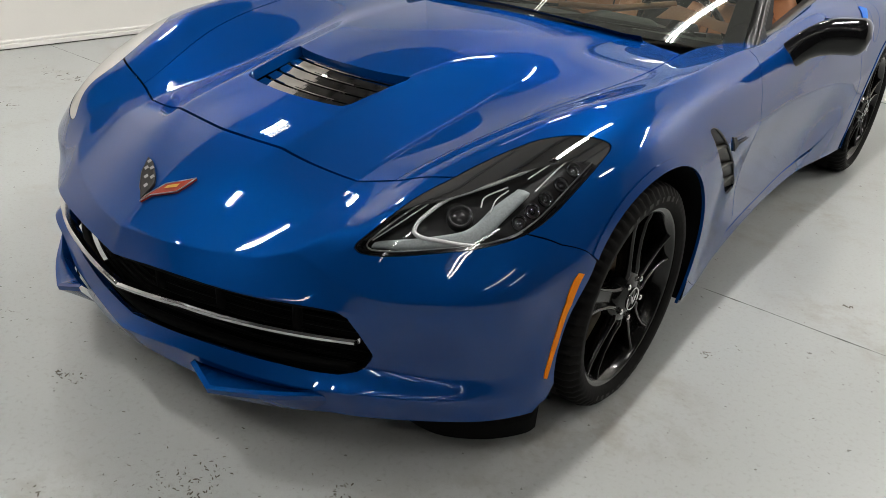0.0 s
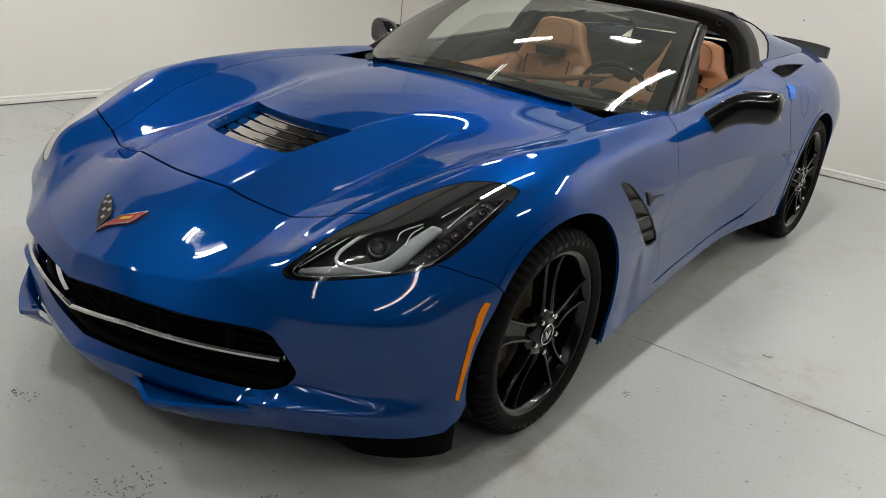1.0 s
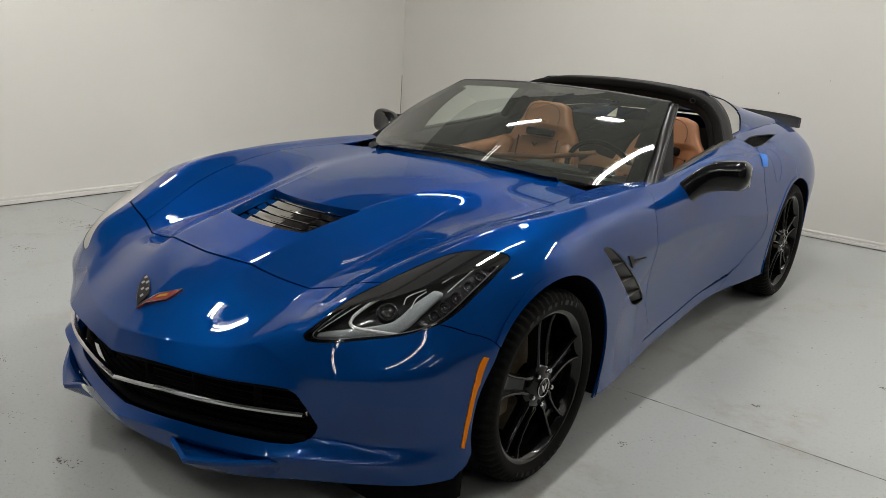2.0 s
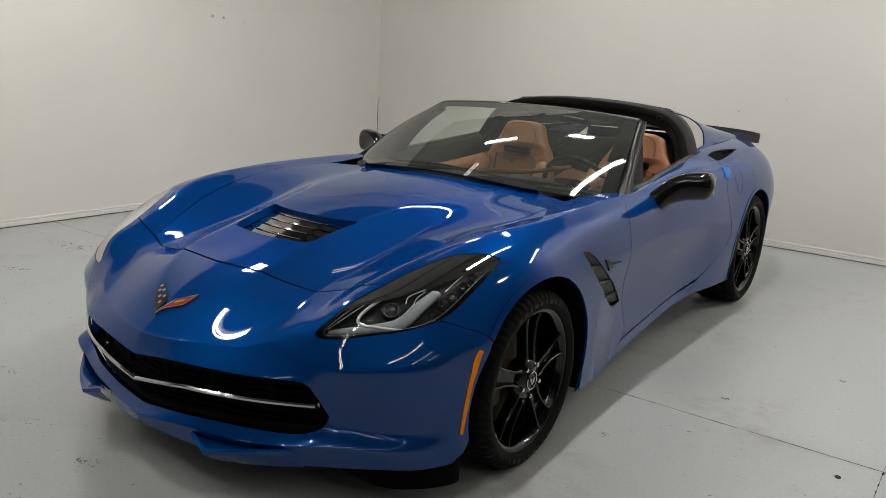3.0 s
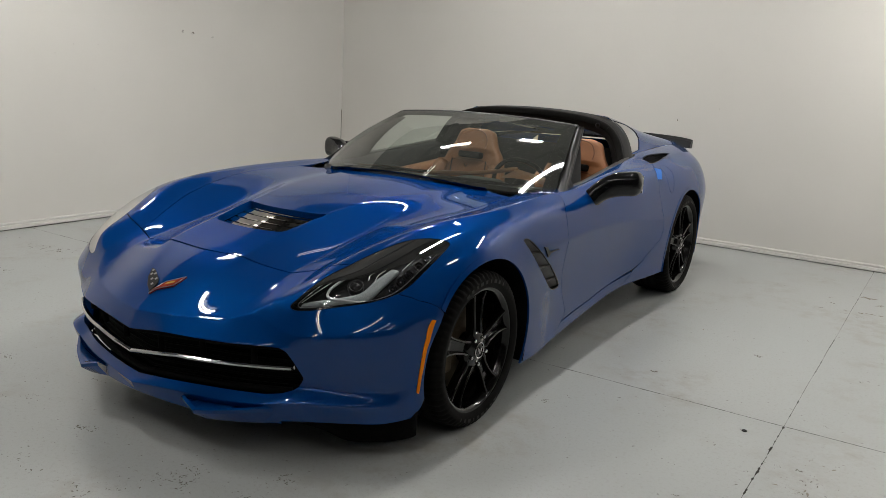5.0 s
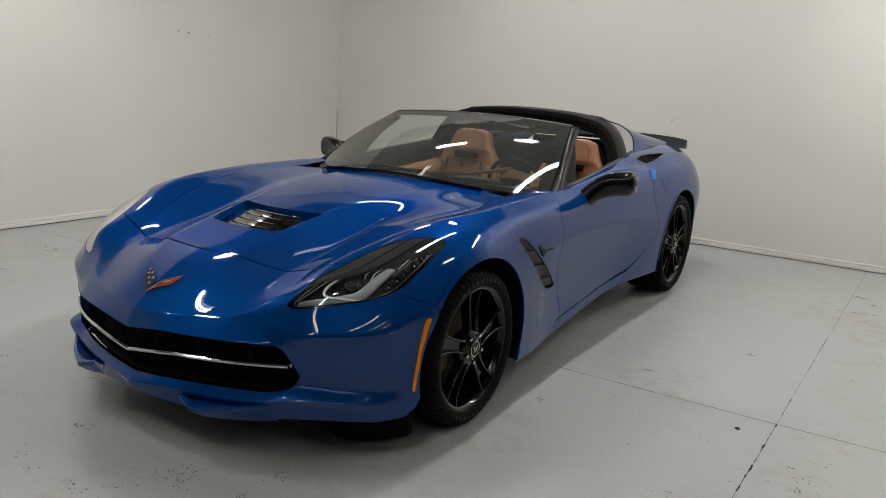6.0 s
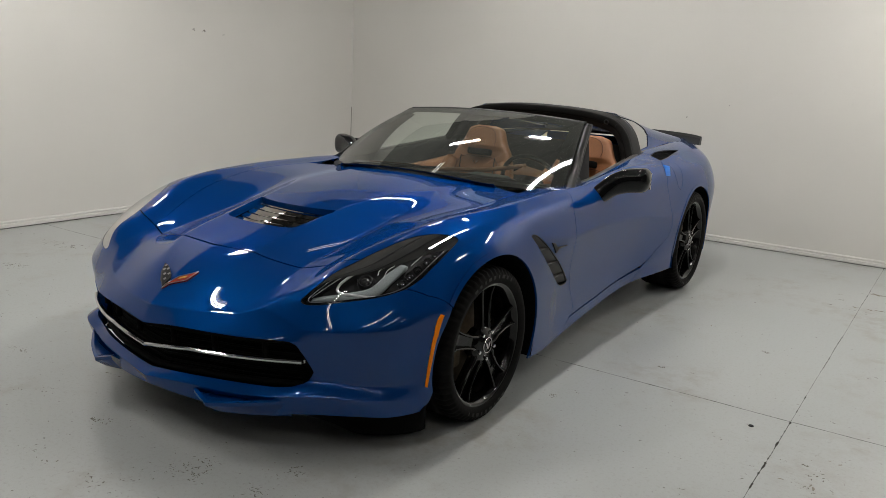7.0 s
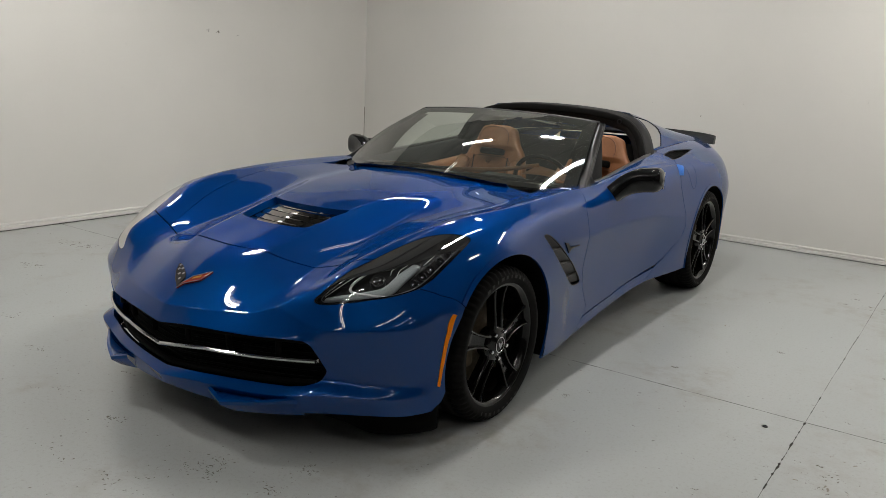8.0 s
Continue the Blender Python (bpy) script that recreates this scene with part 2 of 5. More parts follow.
def baseboard(name, along, at, a, b, sign):
    """A moulded skirting board: a flat face, a step and a rounded cap, swept along a wall."""
    prof = [(0, 0.006), (0.016, 0.006), (0.016, 0.030), (0.013, 0.033), (0.005, 0.034), (0.005, 0.038), (0.011, 0.040), (0.012, 0.050), (0.008, 0.056), (0.003, 0.057), (0.003, 0.060), (0, 0.060)]
    V, Fc = [], []
    for s in (a, b):
        for d, z in prof:
            V.append((at + sign * d, s, z) if along == "y" else (s, at + sign * d, z))
    k = len(prof)
    Fc = [(i, i + 1, k + i + 1, k + i) for i in range(k - 1)]
    return tagged(mesh_object(name, V, Fc, TRIM, smooth=False), "white moulded wooden baseboard", "baseboard", kind="structure")


baseboard("baseboard_1", "y", X0, Y0, Y1, 1)
baseboard("baseboard_2", "x", Y1, X0, X1, -1)


def joint(name, a, b, width, crumble=0.0):
    """A saw-cut control joint: a dark strip with a wandering edge, chipped wide in places."""
    a, b = Vector(a), Vector(b)
    t = (b - a).normalized()
    n = Vector((-t.y, t.x, 0))
    V, k = [], 2400
    for i in range(k + 1):
        p = a.lerp(b, i / k)
        chip = max(0.0, noise.noise(p * 22 + Vector((7, 3, 1))) + 0.6 * noise.noise(p * 61) - 0.12) * crumble
        w = width * max(0.02, 1 + 0.9 * noise.noise(p * 9) + 0.7 * noise.noise(p * 31)) / 2
        o = n * (0.003 * noise.noise(p * 3) + chip * 0.4 * noise.noise(p * 21))
        V += [p + o - n * (w + chip * 0.5), p + o + n * (w + chip * 0.5)]
    return tagged(mesh_object(name, V, [(2 * i, 2 * i + 1, 2 * i + 3, 2 * i + 2) for i in range(k)], JOINT, smooth=False), "dark saw-cut control joint in the floor", "floor joint", kind="structure")


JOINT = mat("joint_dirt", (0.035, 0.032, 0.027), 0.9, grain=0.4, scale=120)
joint("floor_joint_1", (X0, 0.79, 0.0012), (1.925, 0.836, 0.0012), 0.0037)
joint("floor_joint_2", (1.925, 0.836, 0.0014), (X1, 0.93, 0.0014), 0.0034)
joint("floor_joint_3", (1.938, Y0, 0.0016), (1.924, 0.836, 0.0016), 0.0018, 0.017)
joint("floor_joint_4", (1.924, 0.836, 0.0018), (1.920, Y1, 0.0018), 0.0012, 0.010)
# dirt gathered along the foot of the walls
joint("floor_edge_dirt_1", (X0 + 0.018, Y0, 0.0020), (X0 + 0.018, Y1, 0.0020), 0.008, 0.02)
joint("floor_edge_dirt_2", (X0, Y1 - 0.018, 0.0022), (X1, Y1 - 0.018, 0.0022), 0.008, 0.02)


def ceiling_light(x, y, yaw, length=1.22, glow=None, z=2.93):
    """A twin-tube strip fitting: enamel tray, two tubes, end caps and two hanging rods."""
    root = new("strip_light")
    root.matrix_world = pose(x, y, z, 0, 0, yaw)
    bm = bmesh.new()
    # tray made wide and dark to keep the tubes' light off the ceiling
    box(bm, (-0.085, -length / 2 - 0.04, 0.04), (0.085, length / 2 + 0.04, 0.09), 0.01)
    part("tray", bm, LAMP_WHITE, root, "dark enamelled tray")
    for s in (-1, 1):
        V, Fc = tube([(s * 0.024, -length / 2 + 0.03, 0.005), (s * 0.024, length / 2 - 0.03, 0.005)], 0.007, 10)
        mesh_object("tube", V, Fc, glow or TUBE, root, "lit fluorescent tube")
        box_part("end_cap", (-0.065, s * (length / 2 - 0.015) - 0.015, -0.02), (0.065, s * (length / 2 - 0.015) + 0.015, 0.045), LAMP_WHITE, root)
        V, Fc = tube([(0, s * length * 0.35, 0.07), (0, s * length * 0.35, H - z)], 0.005, 6)
        mesh_object("hanging_rod", V, Fc, STEEL, root)
    return tagged(root, "lit fluorescent strip light hung from the dark ceiling", "strip light", "ceiling lights")


# (-1.7, -2.8), (4.2, 1.9) and (2.6, 3.3) are unseen fill, added to brighten floor and wall
LIGHTS = [(-1.00, 1.33, 0, 0.66, DIM_TUBE), (-1.02, -1.46, 0, 0.44, BRIGHT_TUBE), (-1.7, -2.8, 0, 0.70, TUBE), (0.78, 1.18, 4, 1.55, TUBE), (-2.45, 0.62, 0, 0.40, BRIGHT_TUBE), (-1.13, 2.30, -66, 0.46, BRIGHT_TUBE), (-0.24, 2.56, 74, 0.38, BRIGHT_TUBE),
          (1.42, -2.35, 0, 1.50, MID_TUBE), (1.35, -4.0, 0, 1.40, WEAK_TUBE), (1.28, -5.5, 0, 1.40, WEAK_TUBE), (2.75, -2.2, 0, 1.90, WEAK_TUBE), (4.25, -1.9, 0, 1.60, WEAK_TUBE), (6.3, -1.2, 0, 1.22, WEAK_TUBE), (4.2, 1.9, 0, 0.62, TUBE), (2.6, 3.3, 90, 1.34, TUBE)]
for light in LIGHTS:
    ceiling_light(*light)


for k, bx in enumerate((-2.70, -1.96, -0.50, 0.23, 1.42, 2.05, 3.30, 5.0)):
    tagged(box_part("beam", (bx - 0.045, Y0, H - 0.10), (bx + 0.045, Y1, H), STEEL, bevel=0.004), "dark painted steel ceiling beam", "ceiling beam", "ceiling beams", kind="structure")


# ---- the car: one master surface, from which all panels are cut ----
# Long design lines of the left half of the body, from the lip under the nose, over it and back; one point a station.
LINES = [
    [(0, -.912, .190), (0, -.933, .232), (0, -.900, .258), (0, -.933, .433), (0, -.906, .499), (0, -.758, .605), (0, -.608, .672), (0, -.150, .794), (0, .100, .832), (0, .640, .864)],
    [(.16, -.892, .183), (.16, -.905, .240), (.16, -.880, .270), (.16, -.917, .451), (.16, -.879, .506), (.175, -.735, .607), (.205, -.592, .674), (.220, -.153, .785), (.262, .100, .823), (.33, .665, .850)],
    [(.36, -.840, .172), (.36, -.856, .240), (.36, -.830, .278), (.37, -.864, .456), (.356, -.808, .518), (.405, -.652, .605), (.406, -.546, .641), (.402, -.145, .722), (.430, .230, .814), (.47, .700, .838)],
    [(.507, -.783, .177), (.510, -.803, .246), (.50, -.765, .280), (.50, -.797, .452), (.443, -.762, .544), (.497, -.676, .604), (.496, -.516, .662), (.610, -.160, .773), (.690, .250, .828), (.66, .720, .842), (.735, 1.08, .853), (.70, 1.70, .905), (.655, 2.20, .950), (.62, 2.70, .965), (.60, 3.15, .965), (.55, 3.42, .955)],
    [(.635, -.735, .196), (.640, -.758, .270), (.620, -.712, .308), (.603, -.738, .448), (.606, -.730, .497), (.612, -.637, .641), (.605, -.500, .700), (.725, -.160, .808), (.800, .250, .838), (.782, .740, .852), (.785, 1.08, .850), (.765, 1.70, .893), (.77, 2.20, .890), (.74, 2.70, .920), (.70, 3.15, .930), (.63, 3.42, .920)],
    [(.752, -.615, .180), (.757, -.640, .252), (.742, -.608, .290), (.757, -.640, .430), (.763, -.645, .503), (.775, -.535, .618), (.812, -.385, .700), (.85, -.130, .775), (.866, .270, .793), (.856, .720, .800), (.85, 1.10, .792), (.85, 1.70, .818), (.84, 2.20, .835), (.846, 2.70, .830), (.806, 3.15, .840), (.725, 3.42, .830)],
    [(.82, -.520, .165), (.83, -.520, .230), (.83, -.500, .280), (.850, -.530, .420), (.857, -.541, .507), (.872, -.430, .590), (.90, -.280, .630), (.925, -.030, .690), (.905, .300, .705), (.899, .720, .652), (.887, 1.10, .655), (.884, 1.70, .628), (.892, 2.20, .580), (.890, 2.70, .680), (.868, 3.15, .680), (.785, 3.42, .660)],
    [(.865, -.460, .170), (.875, -.450, .230), (.88, -.435, .280), (.89, -.430, .420), (.90, -.405, .500), (.918, -.330, .520), (.93, -.200, .500), (.945, 0, .550), (.918, .400, .480), (.868, .750, .450), (.844, 1.15, .430), (.836, 1.70, .410), (.886, 2.20, .420), (.890, 2.70, .450), (.868, 3.10, .450), (.785, 3.42, .450)],
    [(.885, -.430, .175), (.89, -.410, .190), (.895, -.390, .200), (.90, -.360, .250), (.905, -.330, .280), (.905, -.290, .280), (.90, -.150, .250), (.90, .100, .190), (.905, .430, .160), (.858, .780, .155), (.832, 1.15, .176), (.83, 1.70, .220), (.868, 2.20, .215), (.88, 2.70, .200), (.86, 3.10, .220), (.76, 3.40, .250)],
]
SHARP_U = {1: 1.0, 2: 0.9, 3: 0.9, 4: 0.95}
SHARP_FADE = (1, 1, 1, .9, .5, .45, .35, .1, 0)
# how sharp each line is across, as (station, weight)
SHARP_V = {0: [(3, .8), (5, .8), (6, .6), (6.5, 0)], 1: [(4.6, 0), (5.4, .3), (6, .9), (7, .95), (7.8, .9), (8.3, .3), (9, 0)], 2: [(4.4, .2), (5, .5), (6, .9), (7.2, .8), (7.8, .1), (9, 0)], 3: [(4, .5), (4.5, .8), (5.2, .7), (5.9, .1), (6, 0)], 4: [(6.6, 0), (7.4, .4), (8, .7), (9, .7), (10, .4)],
           6: [(8.1, 0), (8.8, .4), (9.2, .95), (12, .95), (12.5, .3), (13, 0)]}
GHOST = [(.46, .64, .835), (.67, 1.08, .845), (.635, 1.70, .90), (.56, 2.20, .965), (.50, 2.70, .985), (.48, 3.15, .985), (.45, 3.42, .975)]
NU, NV = 20, 16


def body_grid():
    """Points of the left half: rows across from the middle to the sill (0 to 8), columns along (stations 0 to 15)."""
    long = [hermite(l, {k: w * SHARP_FADE[i] for k, w in SHARP_U.items()}, NU) for i, l in enumerate(LINES)]
    f = np.array([l[:9 * NU + 1] for l in long])
    f = np.concatenate([f[1:2] * [-1, 1, 1], f])
    at = np.arange(15 * NU + 1) / NU

    def crease(k, cols):
        return np.interp(at[cols], *zip(*SHARP_V[k]))[:, None]

    front = hermite(f, {k + 1: crease(k, slice(0, 9 * NU + 1)) for k in SHARP_V}, NV)[NV:]
    back = np.array([hermite(GHOST, {}, NU)] + [l[9 * NU:] for l in long[3:]])
    g = np.full((8 * NV + 1, 15 * NU + 1, 3), np.nan)
    g[3 * NV:, 9 * NU:] = hermite(back, {k - 2: crease(k, slice(9 * NU, None)) for k in SHARP_V if k > 2}, NV)[NV:]
    g[:, :9 * NU + 1] = front
    g[0, :9 * NU + 1, 0] = 0
    # the flank beside the dome is hollow: steep under the crease, flat towards the valley
    k = np.arange(NV + 1) / NV
    hollow = np.interp(at[:9 * NU + 1], (5.3, 6.1, 7.3, 8.0), (0, .006, .006, 0))
    g[NV:2 * NV + 1, :9 * NU + 1, 2] -= np.sin(math.pi * k ** 0.8)[:, None] * hollow
    return faired(g, at)


def faired(g, at):
    """Evens out the curvature between the creases, so that reflections run smoothly over the panels."""
    rows, cols = g.shape[:2]
    gap = np.isnan(g[..., 0])
    free_u, free_v = np.ones((rows, cols)), np.ones((rows, cols))
    line = np.arange(rows) / NV
    for k, w in SHARP_U.items():
        free_u[:, k * NU] = 1 - w * np.interp(line, range(9), SHARP_FADE)
    free_u[:, :2 * NU + 1] = 0
    free_u[:, -1] = 0
    free_u[:3 * NV, 9 * NU:] = 0
    for k, w in SHARP_V.items():
        free_v[k * NV] = 1 - np.interp(at, *zip(*w))
    free_v[-1] = 0
    free_v[:3 * NV + 1, 9 * NU + 1:] = 0
    g = np.where(gap[..., None], 0.0, g)
    for step in range(70):
        k = 0.5 if step % 2 == 0 else -0.52
        du, dv = np.zeros_like(g), np.zeros_like(g)
        du[:, 1:-1] = (g[:, :-2] + g[:, 2:]) / 2 - g[:, 1:-1]
        dv[1:-1] = (g[:-2] + g[2:]) / 2 - g[1:-1]
        dv[0] = (g[1] * [-1, 1, 1] + g[1]) / 2 - g[0]
        g = g + k * (du * free_u[..., None] + dv * free_v[..., None]) / 2
    g[gap] = np.nan
    g[0, :9 * NU + 1, 0] = 0
    return g


GRID = body_grid()


def grid_normals():
    du = np.gradient(np.nan_to_num(GRID), axis=1)
    dv = np.gradient(np.nan_to_num(GRID), axis=0)
    n = np.cross(du, dv)
    n /= np.linalg.norm(n, axis=-1, keepdims=True) + 1e-12
    mid = n[3 * NV + 40, 12 * NU]
    return n if mid[0] > 0 else -n


NORM = grid_normals()


def on_body(u, v, depth=0.0, side=1):
    """The point of the body at station u on line v, sunk by depth."""
    a, b = min(max(v * NV, 0), 8 * NV - 1e-6), min(max(u * NU, 0), 15 * NU - 1e-6)
    i, j = int(a), int(b)
    s, t = a - i, b - j

    def mixed(g):
        return (1 - s) * ((1 - t) * g[i, j] + t * g[i, j + 1]) + s * ((1 - t) * g[i + 1, j] + t * g[i + 1, j + 1])

    p = mixed(GRID) - depth * mixed(NORM)
    return p * [side, 1, 1]


def clip(V, faces, values):
    """Keeps the part of a mesh where the values at its corners are positive."""
    V = list(V)
    keep, cut = [], {}
    pos = values > 0
    for f in faces:
        k = [pos[i] for i in f]
        if all(k):
            keep.append(f)
            continue
        if not any(k):
            continue
        g = []
        for a, b in zip(f, f[1:] + f[:1]):
            if pos[a]:
                g.append(a)
            if pos[a] != pos[b]:
                e = (min(a, b), max(a, b))
                if e not in cut:
                    t = values[a] / (values[a] - values[b])
                    t = min(max(t, 0.02), 0.98)
                    cut[e] = len(V)
                    V.append(V[a] + t * (V[b] - V[a]))
                g.append(cut[e])
        if len(g) > 2:
            keep.append(tuple(g))
    used = sorted({i for f in keep for i in f})
    new_at = {o: k for k, o in enumerate(used)}
    return np.array([V[i] for i in used]).reshape(-1, 8), [tuple(new_at[i] for i in f) for f in keep]


def smooth_outline(pts, times=2):
    P = np.array(pts, float)
    for _ in range(times):
        Q = np.roll(P, -1, axis=0)
        P = np.stack([0.75 * P + 0.25 * Q, 0.25 * P + 0.75 * Q], 1).reshape(-1, 2)
    return P


def outside(P, poly):
    """Signed distance of points to a closed outline: positive outside."""
    A, B = poly, np.roll(poly, -1, axis=0)
    best, odd = np.full(len(P), 1e9), np.zeros(len(P), bool)
    for a, b in zip(A, B):
        d = b - a
        t = np.clip(((P - a) @ d) / (d @ d + 1e-12), 0, 1)
        best = np.minimum(best, np.linalg.norm(P - a - t[:, None] * d, axis=1))
        c = (a[1] > P[:, 1]) != (b[1] > P[:, 1])
        with np.errstate(all="ignore"):
            x = (b[0] - a[0]) * (P[:, 1] - a[1]) / (b[1] - a[1]) + a[0]
        odd ^= c & (P[:, 0] < x)
    return np.where(odd, -best, best)


def patch(u0, u1, v0, v1):
    """A rectangle of the master surface: rows of x, y, z, u, v, normal, and its quads."""
    i0, i1, j0, j1 = int(v0 * NV), int(v1 * NV), int(u0 * NU), int(u1 * NU)
    ii, jj = np.meshgrid(np.arange(i0, i1 + 1), np.arange(j0, j1 + 1), indexing="ij")
    V = np.concatenate([GRID[ii, jj], (jj / NU)[..., None], (ii / NV)[..., None], NORM[ii, jj]], -1).reshape(-1, 8)
    w = j1 - j0 + 1
    bad = np.isnan(V[:, 0])
    faces = []
    for i in range(i1 - i0):
        for j in range(j1 - j0):
            a = i * w + j
            f = (a, a + 1, a + w + 1, a + w)
            if not bad[list(f)].any():
                faces.append(f)
    return V, faces


def cut_panel(area, *tests):
    V, faces = patch(*area)
    for test in tests:
        if len(faces):
            V, faces = clip(V, faces, test(V))
    return V, faces


def panel(name, V, faces, material, parent, label="", both=False, side=1, lip=0.014, sink=0.0):
    """A body panel from a cut piece of the master surface, with its edges turned in. both: the mirrored half is welded on."""
    P, N = V[:, :3] - sink * V[:, 5:8], V[:, 5:8]
    if both:
        k = len(P)
        mid = np.abs(P[:, 0]) < 1e-5
        P2, N2 = P * [-1, 1, 1], N * [-1, 1, 1]
        at = np.arange(k) + k
        at[mid] = np.arange(k)[mid]
        faces = list(faces) + [tuple(at[i] for i in f[::-1]) for f in faces]
        P, N = np.concatenate([P, P2]), np.concatenate([N, N2])
    elif side < 0:
        P, N, faces = P * [-1, 1, 1], N * [-1, 1, 1], [f[::-1] for f in faces]
    if lip:
        count = {}
        for f in faces:
            for a, b in zip(f, f[1:] + f[:1]):
                count[(a, b)] = 1
        rim = [(a, b) for a, b in count if (b, a) not in count]
        ids, extra = {}, []
        for a, b in rim:
            for i in (a, b):
                if i not in ids:
                    ids[i] = len(P) + len(extra)
                    extra += [P[i], P[i] - lip * N[i]]
        faces = list(faces) + [(ids[b], ids[a], ids[a] + 1, ids[b] + 1) for a, b in rim]
        if extra:
            P = np.concatenate([P, np.array(extra)])
    used = sorted({i for f in faces for i in f})
    at = {o: k for k, o in enumerate(used)}
    ob = mesh_object(name, P[used], [tuple(at[i] for i in f) for f in faces], material, parent, label)
    return ob


def between(pairs):
    """Straight-line interpolation through (at, value) pairs, as a function of arrays."""
    xs, ys = zip(*pairs)
    return lambda q: np.interp(q, xs, ys)


car = new("sports_car")
tagged(car, "metallic blue two-seat sports coupe with its roof panel off", "car")
# outlines on the body, as (station, line)
HEADLIGHT = smooth_outline([(4.59, 3.59), (4.67, 3.62), (5.17, 3.93), (5.80, 4.13), (6.12, 4.20), (6.44, 4.24), (6.63, 4.29), (6.78, 4.51), (6.85, 4.75), (6.87, 4.98), (6.75, 5.09), (6.27, 5.26), (5.74, 5.40), (5.38, 5.44), (5.13, 5.36), (4.91, 5.07), (4.72, 4.68), (4.55, 4.20), (4.49, 3.78), (4.52, 3.63)], 1)
GRILLE = [(-0.5, 3.03), (0.04, 3.03), (0.77, 3.04), (1.66, 3.0), (2.47, 2.99), (3.23, 3.01), (3.63, 3.0), (3.83, 2.9), (3.97, 2.64), (4.1, 2.27), (4.04, 2.15), (3.81, 1.84), (3.52, 1.71), (2.76, 1.82), (1.85, 1.89), (1.02, 1.89), (0.06, 1.97), (-0.5, 1.97)]
GRILLE = np.array([(u, v) for v, u in GRILLE])
SIDE_VENT = smooth_outline([(8.01, 5.86), (8.13, 5.81), (8.30, 6.08), (8.56, 6.41), (8.86, 6.76), (9.11, 7.08), (9.08, 7.14), (8.82, 7.14), (8.61, 7.00), (8.30, 6.59), (8.14, 6.26)], 1)
MARKER = np.array([(4.76, 6.86), (4.89, 6.93), (4.10, 7.31), (3.12, 7.50), (2.30, 7.59), (2.14, 7.40), (2.92, 7.35), (3.90, 7.21)])
FUEL = np.array([(12.31 + 0.13 * math.cos(a), 4.88 + 0.66 * math.sin(a)) for a in np.linspace(0, 6.283, 25)[:-1]])
DECK_VENT = smooth_outline([(11.93, 3.60), (12.0, 3.44), (12.41, 3.34), (13.13, 3.80), (12.9, 3.85), (12.24, 3.96), (11.95, 3.80)], 1)
bumper_edge = between([(0, 6.0), (4.5, 6.0), (5.3, 5.25), (5.44, 5.23), (6.0, 5.22), (6.45, 5.38), (8, 5.6)])
door_front = between([(3, 9.32), (4.44, 9.30), (5.22, 9.17), (5.75, 9.17), (6.26, 9.15), (6.8, 9.15), (7.22, 9.21), (7.66, 9.42), (7.8, 9.30), (8, 9.05)])
door_back = between([(3, 11.9), (3.4, 12.0), (3.93, 12.11), (4.44, 11.99), (5.35, 11.85), (6.0, 12.0), (6.47, 12.05), (6.88, 11.96), (7.21, 11.66), (7.42, 11.53), (7.6, 11.35), (8, 11.1)])
sill_edge = between([(9, 7.86), (9.3, 7.80), (10.2, 7.77), (10.91, 7.68), (11.34, 7.57), (11.53, 7.42), (11.7, 7.2)])
G, GD = 0.014, 0.005


def arch(V, y, z, ry, rz):
    return np.hypot((V[:, 1] - y) / ry, (V[:, 2] - z) / rz) - 1


def front_arch(V):
    return np.where(V[:, 4] > 4, arch(V, 0.0, 0.315, 0.378, 0.374), 1)


def back_arch(V):
    return arch(V, 2.71, 0.335, 0.375, 0.372)


def uv(V):
    return V[:, 3:5]


def vent_hole(V):
    """The hood vent: a trapezoid with bowed front and rear edges, seen in plan."""
    x, y = V[:, 0], V[:, 1]
    front = -0.402 + 0.7 * x * x
    rear = -0.192 + 0.8 * x * x
    half = 0.196 + 0.135 * (y + 0.367)
    return -np.minimum(np.minimum(y - front, rear - y), half - x) * 10


hood = panel("hood", *cut_panel((5.9, 9, 0, 3.1), lambda V: V[:, 3] - 6.0 - G, lambda V: 3.0 - G - V[:, 4], lambda V: (0.72 - 0.55 * np.clip(V[:, 0] - 0.45, 0, 1) - V[:, 1]) * 10, vent_hole), PAINT, car, "long sculpted blue hood with a louvred vent", both=True, lip=0.03)
panel("front_bumper", *cut_panel((0, 6.1, 0, 8), lambda V: bumper_edge(V[:, 4]) - G - V[:, 3], lambda V: outside(uv(V), HEADLIGHT) - 0.01, lambda V: outside(uv(V), GRILLE), front_arch, lambda V: outside(uv(V), MARKER)), PAINT, car, "blue painted front bumper with a chin lip", both=True, lip=0.03)
